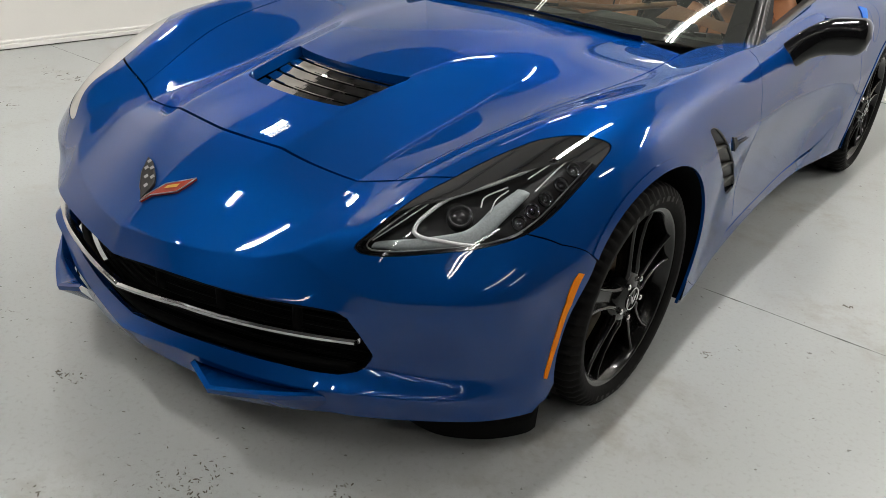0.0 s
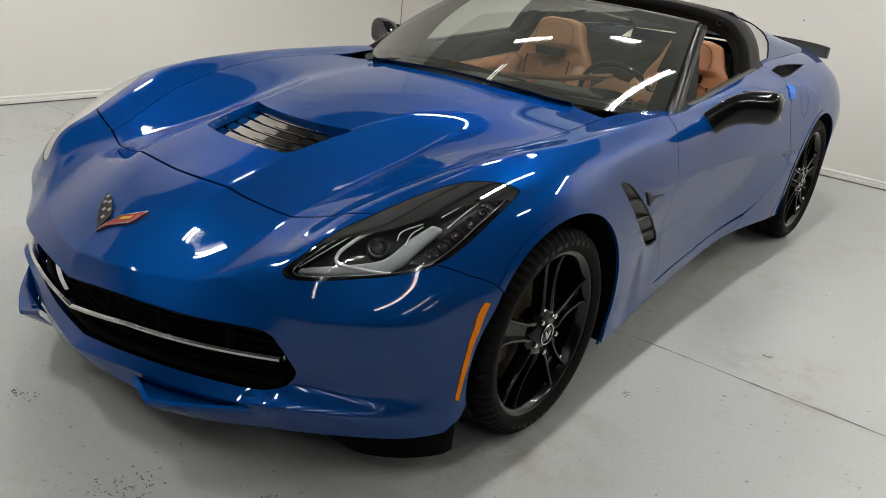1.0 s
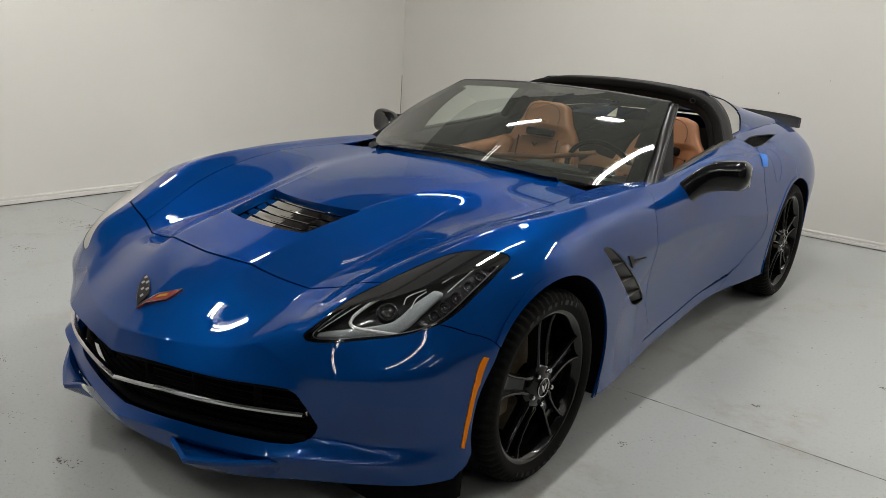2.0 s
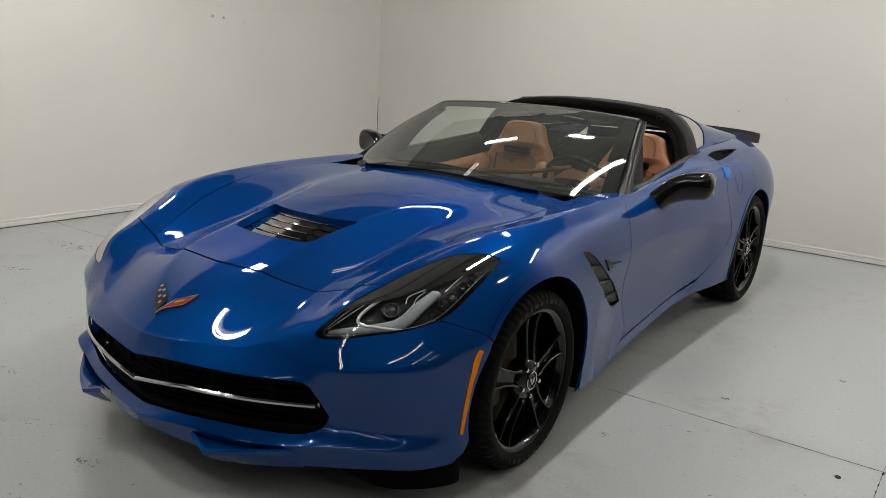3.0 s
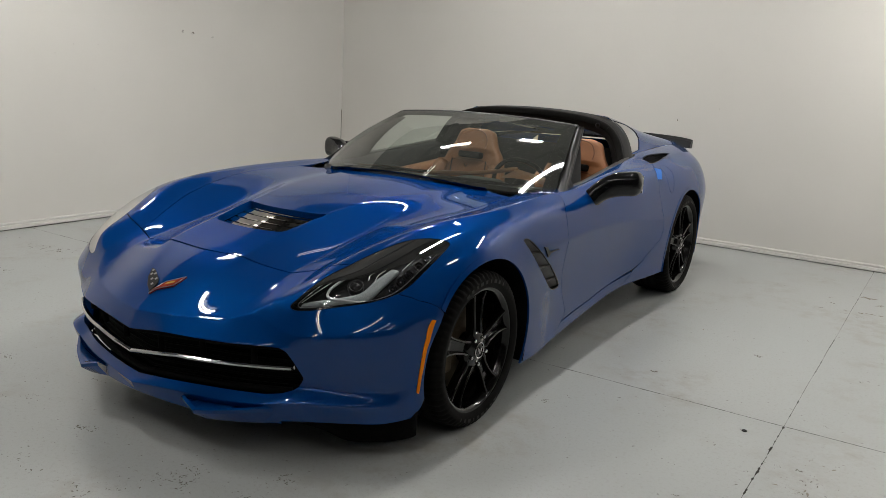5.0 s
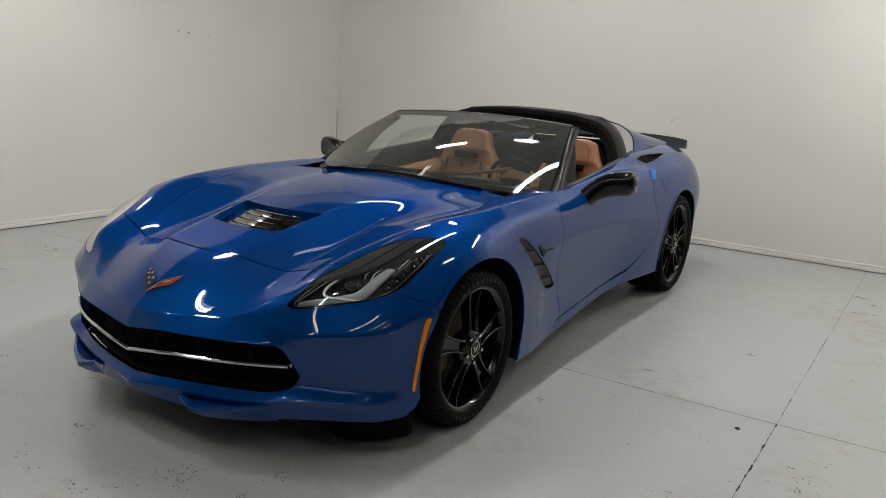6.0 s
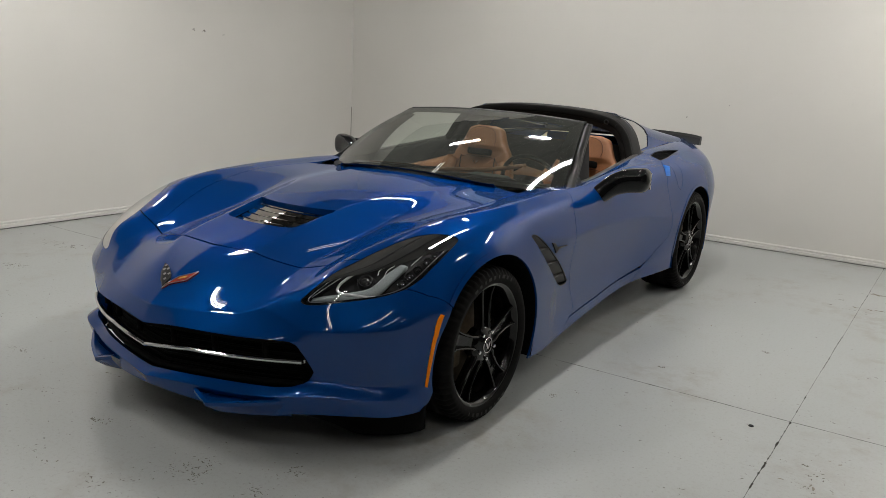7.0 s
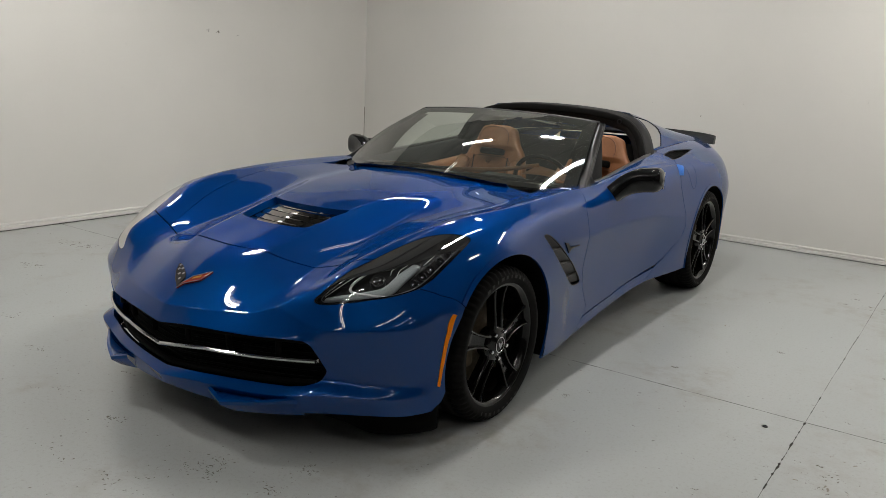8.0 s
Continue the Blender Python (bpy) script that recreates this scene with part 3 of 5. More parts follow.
for side in (1, -1):
    panel("fender", *cut_panel((5.2, 9.8, 2.9, 8), lambda V: V[:, 3] - bumper_edge(V[:, 4]) - G, lambda V: V[:, 4] - 3.0 - G, lambda V: door_front(V[:, 4]) - GD - V[:, 3], lambda V: outside(uv(V), HEADLIGHT) - 0.01, lambda V: outside(uv(V), SIDE_VENT), front_arch), PAINT, car, "blue painted front fender", side=side, lip=0.005)
    panel("door", *cut_panel((8.9, 12.3, 3, 8), lambda V: V[:, 3] - door_front(V[:, 4]) - GD, lambda V: door_back(V[:, 4]) - GD - V[:, 3], lambda V: sill_edge(V[:, 3]) - G - V[:, 4]), PAINT, car, "blue painted door", side=side)
    panel("rocker_panel", *cut_panel((8.9, 12.3, 7, 8), lambda V: V[:, 4] - sill_edge(V[:, 3]) - G - 0.06 * np.clip(1 - np.abs(V[:, 3] - 11.2) / 0.5, 0, 1), lambda V: V[:, 3] - door_front(V[:, 4]) - GD, lambda V: door_back(V[:, 4]) - GD - V[:, 3]), PAINT, car, "blue painted rocker panel", side=side)
    panel("quarter_panel", *cut_panel((10.9, 15, 3, 8), lambda V: V[:, 3] - door_back(V[:, 4]) - GD, back_arch, lambda V: outside(uv(V), FUEL) - 0.008, lambda V: outside(uv(V), DECK_VENT)), PAINT, car, "blue painted rear quarter panel", side=side, lip=0.005)
    panel("fuel_door", *cut_panel((12, 12.7, 4, 6), lambda V: -outside(uv(V), FUEL)), PAINT, car, side=side, lip=0.008)
    panel("side_marker", *cut_panel((1.5, 5.5, 6, 8), lambda V: -outside(uv(V), MARKER), front_arch), AMBER, car, "amber side marker lens", side=side, sink=-0.003)
    panel("arch_lip", *cut_panel((4.5, 9.3, 4, 8), front_arch, lambda V: 0.062 - front_arch(V), lambda V: V[:, 3] - bumper_edge(V[:, 4]) - G), PAINT, car, side=side, lip=0.006, sink=-0.004)
    panel("arch_lip", *cut_panel((11.6, 15, 4, 8), back_arch, lambda V: 0.055 - back_arch(V)), PAINT, car, side=side, lip=0.006, sink=-0.003)
    # headlight: bowl, clear lens, light guide, projector and small lamps
    bowl = panel("headlight", *cut_panel((4.2, 7, 3.3, 5.5), lambda V: -outside(uv(V), HEADLIGHT)), BOWL, car, "clear headlight with a dark bezel", side=side, sink=0.05, lip=-0.05)
    panel("lens", *cut_panel((4.2, 7, 3.3, 5.5), lambda V: -outside(uv(V), HEADLIGHT) - 0.006), LENS, bowl, side=side, sink=0.001, lip=0).visible_shadow = False
    panel("seal", *cut_panel((4.2, 7, 3.3, 5.5), lambda V: -outside(uv(V), HEADLIGHT) - 0.002, lambda V: outside(uv(V), HEADLIGHT) + 0.045), GLOSS_BLACK, bowl, side=side, sink=0.0015, lip=0.02)
    V, Fc = tube([on_body(u, v, 0.014, side) for u, v in (HEADLIGHT - [5.6, 4.55]) * [0.93, 0.88] + [5.6, 4.55]], 0.0018, 6, closed=True)
    mesh_object("bezel_edge", V, Fc, SATIN_METAL, bowl)
    outer = hermite([(4.61, 3.77), (4.65, 4.20), (4.74, 4.49), (4.93, 4.86), (5.12, 4.97), (5.49, 4.94), (6.02, 4.85)], {}, 6)
    inner = hermite([(4.70, 3.78), (4.78, 4.15), (4.89, 4.42), (5.10, 4.69), (5.25, 4.74), (5.68, 4.71), (6.05, 4.71)], {}, 6)
    V, Fc = [], []
    for a, b in zip(outer, inner):
        for k in range(5):
            c = a + (b - a) * k / 4
            V.append(on_body(c[0], c[1], 0.026 - 0.003 * math.sin(math.pi * k / 4), side))
        V += [on_body(b[0], b[1], 0.044, side), on_body(a[0], a[1], 0.044, side)]
    for i in range(len(outer) - 1):
        for k in range(7):
            Fc.append((i * 7 + k, i * 7 + (k + 1) % 7, (i + 1) * 7 + (k + 1) % 7, (i + 1) * 7 + k))
    Fc += [tuple(range(7)), tuple(len(V) - 7 + k for k in range(7))]
    mesh_object("light_guide", V, Fc, STRIP, bowl, "frosted daytime light guide")
    # tube reflection built as a white hook round the projector; finer mouldings beside it
    for pts, r in (([(6.83, 4.50), (6.41, 4.58), (6.15, 4.51), (5.91, 4.37), (5.72, 4.27), (5.37, 4.23), (5.06, 4.21), (4.91, 4.25), (4.86, 4.36), (4.87, 4.52), (4.90, 4.80), (4.94, 5.02)], 0.0048),
                   ([(4.72, 3.72), (5.14, 4.02), (5.55, 4.13)], 0.0016), ([(5.60, 4.62), (5.80, 4.55), (6.05, 4.62)], 0.0018), ([(5.52, 4.75), (5.80, 4.66), (6.00, 4.66)], 0.0016),
                   ([(6.20, 4.68), (6.50, 4.66), (6.80, 4.60)], 0.0016), ([(4.70, 4.72), (4.98, 5.16), (5.30, 5.34)], 0.0016), ([(6.05, 4.88), (6.40, 4.80), (6.74, 4.70)], 0.0018)):
        V, Fc = tube(hermite([on_body(u, v, 0.024, side) for u, v in pts], {}, 6), r, 6)
        mesh_object("bezel_glint_line", V, Fc, BEZEL_GLINT, bowl)
    # smoked divider above the projector, and the ledge that carries the row of small lamps
    for name, A, B, d0, d1, m in (("divider", [(5.55, 4.16), (6.05, 4.27), (6.45, 4.32), (6.70, 4.46)], [(5.60, 4.24), (5.95, 4.36), (6.20, 4.48), (6.45, 4.54)], 0.012, 0.022, GREY_PLASTIC),
                                  ("lamp_ledge", [(5.20, 5.02), (5.60, 5.00), (6.10, 4.92), (6.70, 4.78)], [(5.22, 5.28), (5.62, 5.28), (6.15, 5.18), (6.76, 4.98)], 0.036, 0.046, HLINE)):
        A, B = hermite(A, {}, 6), hermite(B, {}, 6)
        V = [on_body(u, v, d, side) for a, b in zip(A, B) for (u, v), d in ((a, d0), (b, d0), (b, d1), (a, d1))]
        Fc = [(i * 4 + k, i * 4 + (k + 1) % 4, i * 4 + 4 + (k + 1) % 4, i * 4 + 4 + k) for i in range(len(A) - 1) for k in range(4)]
        mesh_object(name, V, Fc, m, bowl, smooth=False)
    for k, (u, v) in enumerate([(6.70, 4.84), (6.49, 4.94), (6.25, 5.04), (6.00, 5.09), (5.73, 5.13), (5.46, 5.17), (5.40, 4.52)]):
        c, o = on_body(u, v, 0.045, side), on_body(u, v, 0.005, side)
        ax = (o - c) / np.linalg.norm(o - c)
        r = 0.027 if k == 6 else 0.0165
        prof = [(0.001, 0.012), (r * 0.35, 0.011), (r * 0.6, 0.007), (r * 0.72, 0.004), (r * 0.80, 0.012), (r, 0.016), (r * 1.06, 0.010), (r * 1.06, -0.012)]
        V, Fc = revolve(prof, 20, "z")
        ob = mesh_object("projector" if k == 6 else "reflector", V, Fc, SMOKED if k != 6 else HLINE, bowl)
        ob.matrix_local = Matrix.Translation(c) @ Vector(ax).to_track_quat("Z", "Y").to_matrix().to_4x4()
    # side vent: dark pocket, a broad grey inner face and three bars
    pocket = panel("side_vent", *cut_panel((7.8, 9.2, 5.6, 7.4), lambda V: -outside(uv(V), SIDE_VENT)), DARK, car, "grey framed fender vent with cross bars", side=side, sink=0.05, lip=-0.05)
    back = [(8.13, 5.84), (8.30, 6.09), (8.56, 6.42), (8.86, 6.77), (9.09, 7.10)]
    fore = [(8.06, 5.93), (8.20, 6.20), (8.40, 6.52), (8.66, 6.88), (8.86, 7.12)]
    A, B = hermite(back, {}, 5), hermite(fore, {}, 5)
    V = [on_body(u, v, d, side) for a, b in zip(A, B) for (u, v), d in ((a, 0.003), (a, 0.008), (b, 0.030), (b, 0.040))]
    Fc = [(i * 4 + k, i * 4 + k + 1, i * 4 + k + 5, i * 4 + k + 4) for i in range(len(A) - 1) for k in range(3)]
    mesh_object("vent_face", V, Fc, GREY_PLASTIC, pocket, "grey plastic vent face", smooth=False)
    for (u0, v0), (u1, v1) in (((8.16, 6.28), (8.42, 6.24)), ((8.33, 6.60), (8.70, 6.57)), ((8.58, 6.94), (8.96, 6.90))):
        V, Fc = tube([on_body(u0, v0, 0.016, side), on_body((u0 + u1) / 2, (v0 + v1) / 2, 0.013, side), on_body(u1, v1, 0.008, side)], 0.009, 8, flat=0.5)
        mesh_object("cross_bar", V, Fc, GREY_PLASTIC, pocket)
    rim = [on_body(u, v, 0.004, side) for u, v in SIDE_VENT]
    V, Fc = tube(rim, 0.004, 6, closed=True)
    mesh_object("vent_frame", V, Fc, SATIN_BLACK, pocket)
    deck = panel("deck_vent", *cut_panel((11.8, 13.3, 3.1, 4.1), lambda V: -outside(uv(V), DECK_VENT)), DARK, car, "black louvred intake behind the side window", side=side, sink=0.04, lip=-0.04)
    for k in range(5):
        v = 3.45 + 0.1 * k
        V, Fc = tube([on_body(12.0 + 0.03 * k, v, 0.012, side), on_body(12.5, v - 0.01, 0.010, side), on_body(12.75 + 0.06 * k, v + 0.06, 0.012, side)], 0.008, 6, flat=0.5)
        mesh_object("slat", V, Fc, DARK, deck)
    V, Fc = tube([on_body(u, v, 0.003, side) for u, v in DECK_VENT], 0.004, 6, closed=True)
    mesh_object("vent_frame", V, Fc, SATIN_BLACK, deck)


# ---- wheels ----
TYRE_MARK = mat("raised_rubber", (0.022, 0.021, 0.019), 0.6, spec=0.3)

def tyre(R, W, rim):
    """A low-profile tyre: bulged walls, shoulders and circumferential grooves, with sipes cut as a notched shoulder."""
    h = W / 2
    prof = [(rim, -h * 0.86), (rim + 0.012, -h * 0.97), ((rim + R) / 2, -h), (R - 0.022, -h * 0.96), (R - 0.008, -h * 0.88), (R - 0.001, -h * 0.74)]
    for g in (-0.45, -0.02, 0.42):
        prof += [(R, h * (g - 0.05)), (R - 0.007, h * (g - 0.035)), (R - 0.007, h * (g + 0.035)), (R, h * (g + 0.05))]
    prof += [(R - 0.001, h * 0.74), (R - 0.008, h * 0.88), (R - 0.022, h * 0.96), ((rim + R) / 2 + 0.004, h), (rim + 0.020, h * 0.985), (rim + 0.016, h * 0.96), (rim + 0.006, h * 0.95), (rim, h * 0.86)]
    n, k = 264, len(prof)
    V, Fc = revolve(prof, n, "x")
    V = [list(v) for v in V]
    for i in range(n):
        for j, (r, x) in enumerate(prof):
            if abs(x) > h * 0.46 and r > R - 0.024 and (i + int(abs(x) / h * 3)) % 4 == 0:
                s = (r - (0.011 if r > R - 0.012 else 0.005)) / r
                V[i * k + j][1] *= s
                V[i * k + j][2] *= s
    return V, Fc


def wheel(x, y, z, R, W, rim, side, face):
    """A black five-twin-spoke wheel with its tyre, brake disc, caliper, cap and nuts; the face is at x."""
    barrel_prof = [(rim - 0.030, -W * 0.92), (rim - 0.02, -W * 0.85), (rim - 0.035, -W * 0.5), (rim - 0.028, -0.06), (rim - 0.018, -0.030), (rim - 0.012, -0.006), (rim + 0.004, 0.0), (rim + 0.010, -0.004), (rim + 0.010, -0.016), (rim, -0.020)]
    V, Fc = revolve(barrel_prof, 96, "x")
    w = mesh_object("wheel", V, Fc, RIM, car, "black painted alloy wheel with a low-profile tyre")
    w.matrix_world = Matrix.Translation((x, y, z)) @ Matrix.Diagonal((side, 1, 1, 1))
    V, Fc = tyre(R, W, rim)
    t = mesh_object("tyre", V, Fc, RUBBER, w, "worn black low-profile tyre")
    t.location = (face - W / 2, 0, 0)
    # raised marks on the sidewall, as plain bars
    for start in (62, 242):
        for k in range(9):
            a = math.radians(start + 7 * k)
            c, q = math.cos(a), math.sin(a)
            r0, r1, half, xx = rim + 0.024, rim + 0.038, 0.0045 + 0.003 * (k % 3), face + 0.0012
            V = [(xx, r * c - d * q, r * q + d * c) for r in (r0, r1) for d in (-half, half)]
            mesh_object("sidewall_mark", V, [(0, 1, 3, 2)], TYRE_MARK, w, smooth=False)
    for k in range(5):
        a0 = math.radians(90 + 72 * k)
        for s in (-1, 1):
            # each arm: a root at the hub, a knee, a straight run and a forked tip on the rim
            V, Fc = [], []
            pts = [(0.048, 0.026, -0.016, 0.009), (0.075, 0.025, -0.009, 0.007), (0.105, 0.0225, -0.013, 0.005), (0.16, 0.027, -0.016, 0.0046), (rim - 0.045, 0.034, -0.015, 0.0046), (rim - 0.020, 0.041, -0.010, 0.006), (rim - 0.004, 0.049, -0.008, 0.010)]
            for r, off, h, half in pts:
                for dx, dw in ((-0.040, -1.3), (-0.006, -1.0), (0, -0.6), (0.001, 0), (0, 0.6), (-0.006, 1.0), (-0.040, 1.3)):
                    tt = s * off + half * dw
                    V.append((h + dx, r * math.cos(a0) - tt * math.sin(a0), r * math.sin(a0) + tt * math.cos(a0)))
            for i in range(len(pts) - 1):
                for j in range(7):
                    a, b = i * 7 + j, i * 7 + (j + 1) % 7
                    Fc.append((a, b, b + 7, a + 7))
            mesh_object("spoke", V, Fc, RIM, w)
        V = []
        for r, half, h in ((0.05, 0.026, -0.022), (0.11, 0.022, -0.030), (0.17, 0.027, -0.036), (rim - 0.02, 0.040, -0.034)):
            V += [(h, r * math.cos(a0) - t * math.sin(a0), r * math.sin(a0) + t * math.cos(a0)) for t in (-half, half)]
        mesh_object("spoke_web", V, [(0, 1, 3, 2), (2, 3, 5, 4), (4, 5, 7, 6)], RIM, w, smooth=False)
    V, Fc = revolve([(0.001, -0.002), (0.030, -0.002), (0.033, -0.004), (0.062, -0.010), (0.075, -0.018), (0.078, -0.05)], 40, "x")
    hub = mesh_object("hub", V, Fc, RIM, w)
    V, Fc = tube([(0.0, 0.031 * math.cos(a), 0.031 * math.sin(a)) for a in np.linspace(0, 6.2832, 33)[:-1]], 0.0022, 6, closed=True)
    mesh_object("cap_ring", V, Fc, CHROME, w, "bright cap ring")
    for s, m in ((-1, SATIN_METAL), (1, CHROME)):
        V = [(0.001, 0.0, -0.016), (0.001, s * 0.012, 0.0), (0.001, s * 0.016, 0.014), (0.001, s * 0.004, 0.006)]
        V += [(q[0] + 0.002, q[1], q[2]) for q in V]
        mesh_object("cap_badge", V, [(0, 1, 2, 3), (4, 5, 6, 7), (0, 1, 5, 4), (1, 2, 6, 5), (2, 3, 7, 6), (3, 0, 4, 7)], m, w, smooth=False)
    for k in range(5):
        a = math.radians(54 + 72 * k)
        V, Fc = revolve([(0.001, 0.010), (0.006, 0.010), (0.008, 0.007), (0.0085, -0.012)], 6, "x")
        nut = mesh_object("lug_nut", V, Fc, CHROME, w, "bright lug nut", smooth=False)
        nut.location = (-0.008, 0.058 * math.cos(a), 0.058 * math.sin(a))
    V, Fc = revolve([(0.06, -0.075), (0.085, -0.075), (0.09, -0.085), (0.172, -0.085), (0.172, -0.112), (0.09, -0.112)], 64, "x")
    mesh_object("brake_disc", V, Fc, IRON, w, "worn brake disc")
    bm = bmesh.new()
    box(bm, (-0.135, -0.075, 0.10), (-0.060, 0.075, 0.195), 0.016, Matrix.Rotation(math.radians(90 if y < 1 else -70), 4, "X"))
    part("brake_caliper", bm, IRON, w)
    return w


for side in (1, -1):
    wheel(side * 0.903, 0.0, 0.318, 0.3175, 0.245, 0.250, side, 0.012)
    wheel(side * 0.872, 2.71, 0.335, 0.3345, 0.285, 0.262, side, 0.012)


# ---- wheel wells and underbody ----
for side in (1, -1):
    for y, z, r in ((0.0, 0.315, 0.384), (2.71, 0.335, 0.380)):
        V, Fc = [], []
        for i in range(33):
            a = math.pi * (-0.12 + 1.24 * i / 32)
            reach = 0.885 + (0.030 * max(0.0, math.cos(a)) + 0.030 * math.sin(a) ** 2 if y < 1 else 0.002 - 0.030 * max(0.0, math.cos(a)) ** 2 * max(0.0, 1 - 1.2 * max(0.0, math.sin(a))))
            for x in (0.56, 0.60, 0.84, reach):
                V.append((side * x, y + r * math.cos(a), z + r * math.sin(a)))
        for i in range(32):
            for j in range(3):
                q = i * 4 + j
                Fc.append((q, q + 1, q + 5, q + 4))
        Fc.append(tuple(i * 4 for i in range(33)))
        mesh_object("wheel_liner", V, Fc, DARK, car, "black plastic wheel liner")
box_part("underbody", (-0.56, -0.62, 0.185), (0.56, 3.30, 0.25), DARK, car, "dark underbody tray", 0.02)
box_part("floor_pan", (-0.74, 0.45, 0.205), (0.74, 2.28, 0.25), DARK, car, "", 0.02)
box_part("engine_bay", (-0.42, -0.30, 0.24), (0.42, 0.60, 0.60), DARK, car, "dark engine bay behind the vent", 0.02)
# unseen trays, added only to cut the light on the floor under the chin
box_part("light_block_tray", (-0.38, -0.845, 0.192), (0.38, -0.60, 0.212), DARK, car, "unseen dark tray added behind the chin to block light", 0.004)
box_part("light_block_tray", (-0.66, -0.66, 0.192), (0.66, -0.42, 0.212), DARK, car, "unseen dark tray added behind the chin to block light", 0.004)


# ---- greenhouse ----
def windscreen(s, t, sink=0.0):
    """A point of the windscreen: s from side to side (-1 to 1), t from the cowl to the header."""
    x = s * (0.745 + (0.588 - 0.745) * t)
    y = (0.60 + 0.30 * s * s) * (1 - t) + (1.395 + 0.05 * s * s) * t
    z = (0.862 - 0.044 * s * s) * (1 - t) + (1.163 - 0.027 * s * s) * t
    bow = 0.030 * math.sin(math.pi * t)
    n = Vector((0.25 * s, -0.42, 0.88)).normalized()
    return Vector((x, y, z)) + n * (bow - sink)


def lattice(fn, ns, nt):
    V = [fn(i / ns, j / nt) for i in range(ns + 1) for j in range(nt + 1)]
    Fc = [(i * (nt + 1) + j, (i + 1) * (nt + 1) + j, (i + 1) * (nt + 1) + j + 1, i * (nt + 1) + j + 1) for i in range(ns) for j in range(nt)]
    return V, Fc


def border(fn, ns, nt, keep):
    """The cells of a lattice that a test keeps."""
    V, Fc = lattice(fn, ns, nt)
    out = [f for k, f in enumerate(Fc) if keep((k // nt + 0.5) / ns, (k % nt + 0.5) / nt)]
    used = sorted({i for f in out for i in f})
    at = {o: k for k, o in enumerate(used)}
    return [V[i] for i in used], [tuple(at[i] for i in f) for f in out]


V, Fc = lattice(lambda a, b: windscreen(2 * a - 1, b), 40, 20)
ws = mesh_object("windscreen", V, Fc, GLASS, car, "raked windscreen with ceiling lights mirrored in it")
V, Fc = border(lambda a, b: windscreen(2 * a - 1, b, 0.004), 80, 40, lambda a, b: b > 0.90 or b < 0.05 or min(a, 1 - a) < 0.036 + 0.02 * b + 0.03 * max(0, (b - 0.78) / 0.10) ** 2)
mesh_object("black_border", V, Fc, DARK, ws, "black printed glass border")
for side in (1, -1):
    pts = hermite([(side * 0.790, 0.86, 0.800), (side * 0.752, 0.985, 0.872), (side * 0.685, 1.20, 1.010), (side * 0.604, 1.455, 1.134)], {}, 8)
    pts = pts + np.array([-side * 0.006, 0.008, -0.013])
    V, Fc = tube(pts, [0.027 - 0.005 * i / (len(pts) - 1) for i in range(len(pts))], 14, flat=0.8)
    mesh_object("windscreen_pillar", V, Fc, PILLAR, car, "black windscreen pillar", smooth=True)
    V, Fc = tube([p + np.array([side * 0.012, 0.022, 0.004]) for p in pts[6:]], 0.010, 8)
    mesh_object("pillar_seal", V, Fc, SATIN_BLACK, car)
for side in (1, -1):
    V, Fc = lattice(lambda a, b: windscreen(side * 0.99, 0.10 + 0.86 * a, 0.025) + Vector((side * 0.01 * b, (0.30 - 0.24 * a) * b, -0.012 * b)), 16, 6)
    mesh_object("pillar_trim", V, Fc, CARPET, car, "black inner pillar trim")
V, Fc = tube([windscreen(s, 1.0) + Vector((0, 0.022, -0.010)) for s in np.linspace(-1, 1, 41)], 0.024, 10, flat=0.7)
mesh_object("windscreen_header", V, Fc, SATIN_BLACK, car, "black header rail with roof latches")
for x in (-0.30, 0.30):
    box_part("roof_latch", (x - 0.03, 1.425, 1.135), (x + 0.03, 1.47, 1.16), DARK, car)
# hoop behind the seats: a wide padded arch
hoop_path = hermite([(0.700, 1.985, 0.865), (0.668, 2.030, 0.948), (0.612, 2.062, 1.056), (0.535, 2.080, 1.124), (0.40, 2.078, 1.163), (0.20, 2.068, 1.183), (0.0, 2.061, 1.189)], {}, 8)
hoop_path = np.concatenate([hoop_path, (hoop_path * [-1, 1, 1])[::-1][1:]])


def hoop_mesh(depth0, depth1, rise0, rise1):
    V, Fc = [], []
    k = len(hoop_path)
    for i, p in enumerate(hoop_path):
        t = hoop_path[min(i + 1, k - 1)] - hoop_path[max(i - 1, 0)]
        out = np.array([t[2], 0, -t[0]])
        out /= np.linalg.norm(out)
        if out[2] < 0 or (abs(out[2]) < 1e-6 and out[0] * p[0] < 0):
            out = -out
        if out[0] * p[0] < 0:
            out[0] = -out[0]
        ring = []
        for a in np.linspace(0, 2 * math.pi, 13)[:-1]:
            c, s = math.cos(a), math.sin(a)
            c, s = math.copysign(abs(c) ** 0.45, c), math.copysign(abs(s) ** 0.45, s)
            ring.append(p + np.array([0, (depth0 + depth1) / 2 + c * (depth1 - depth0) / 2, 0]) + out * ((rise0 + rise1) / 2 + s * (rise1 - rise0) / 2))
        V += ring
    for i in range(k - 1):
        for j in range(12):
            a, b = i * 12 + j, i * 12 + (j + 1) % 12
            Fc.append((a, b, b + 12, a + 12))
    return V, Fc


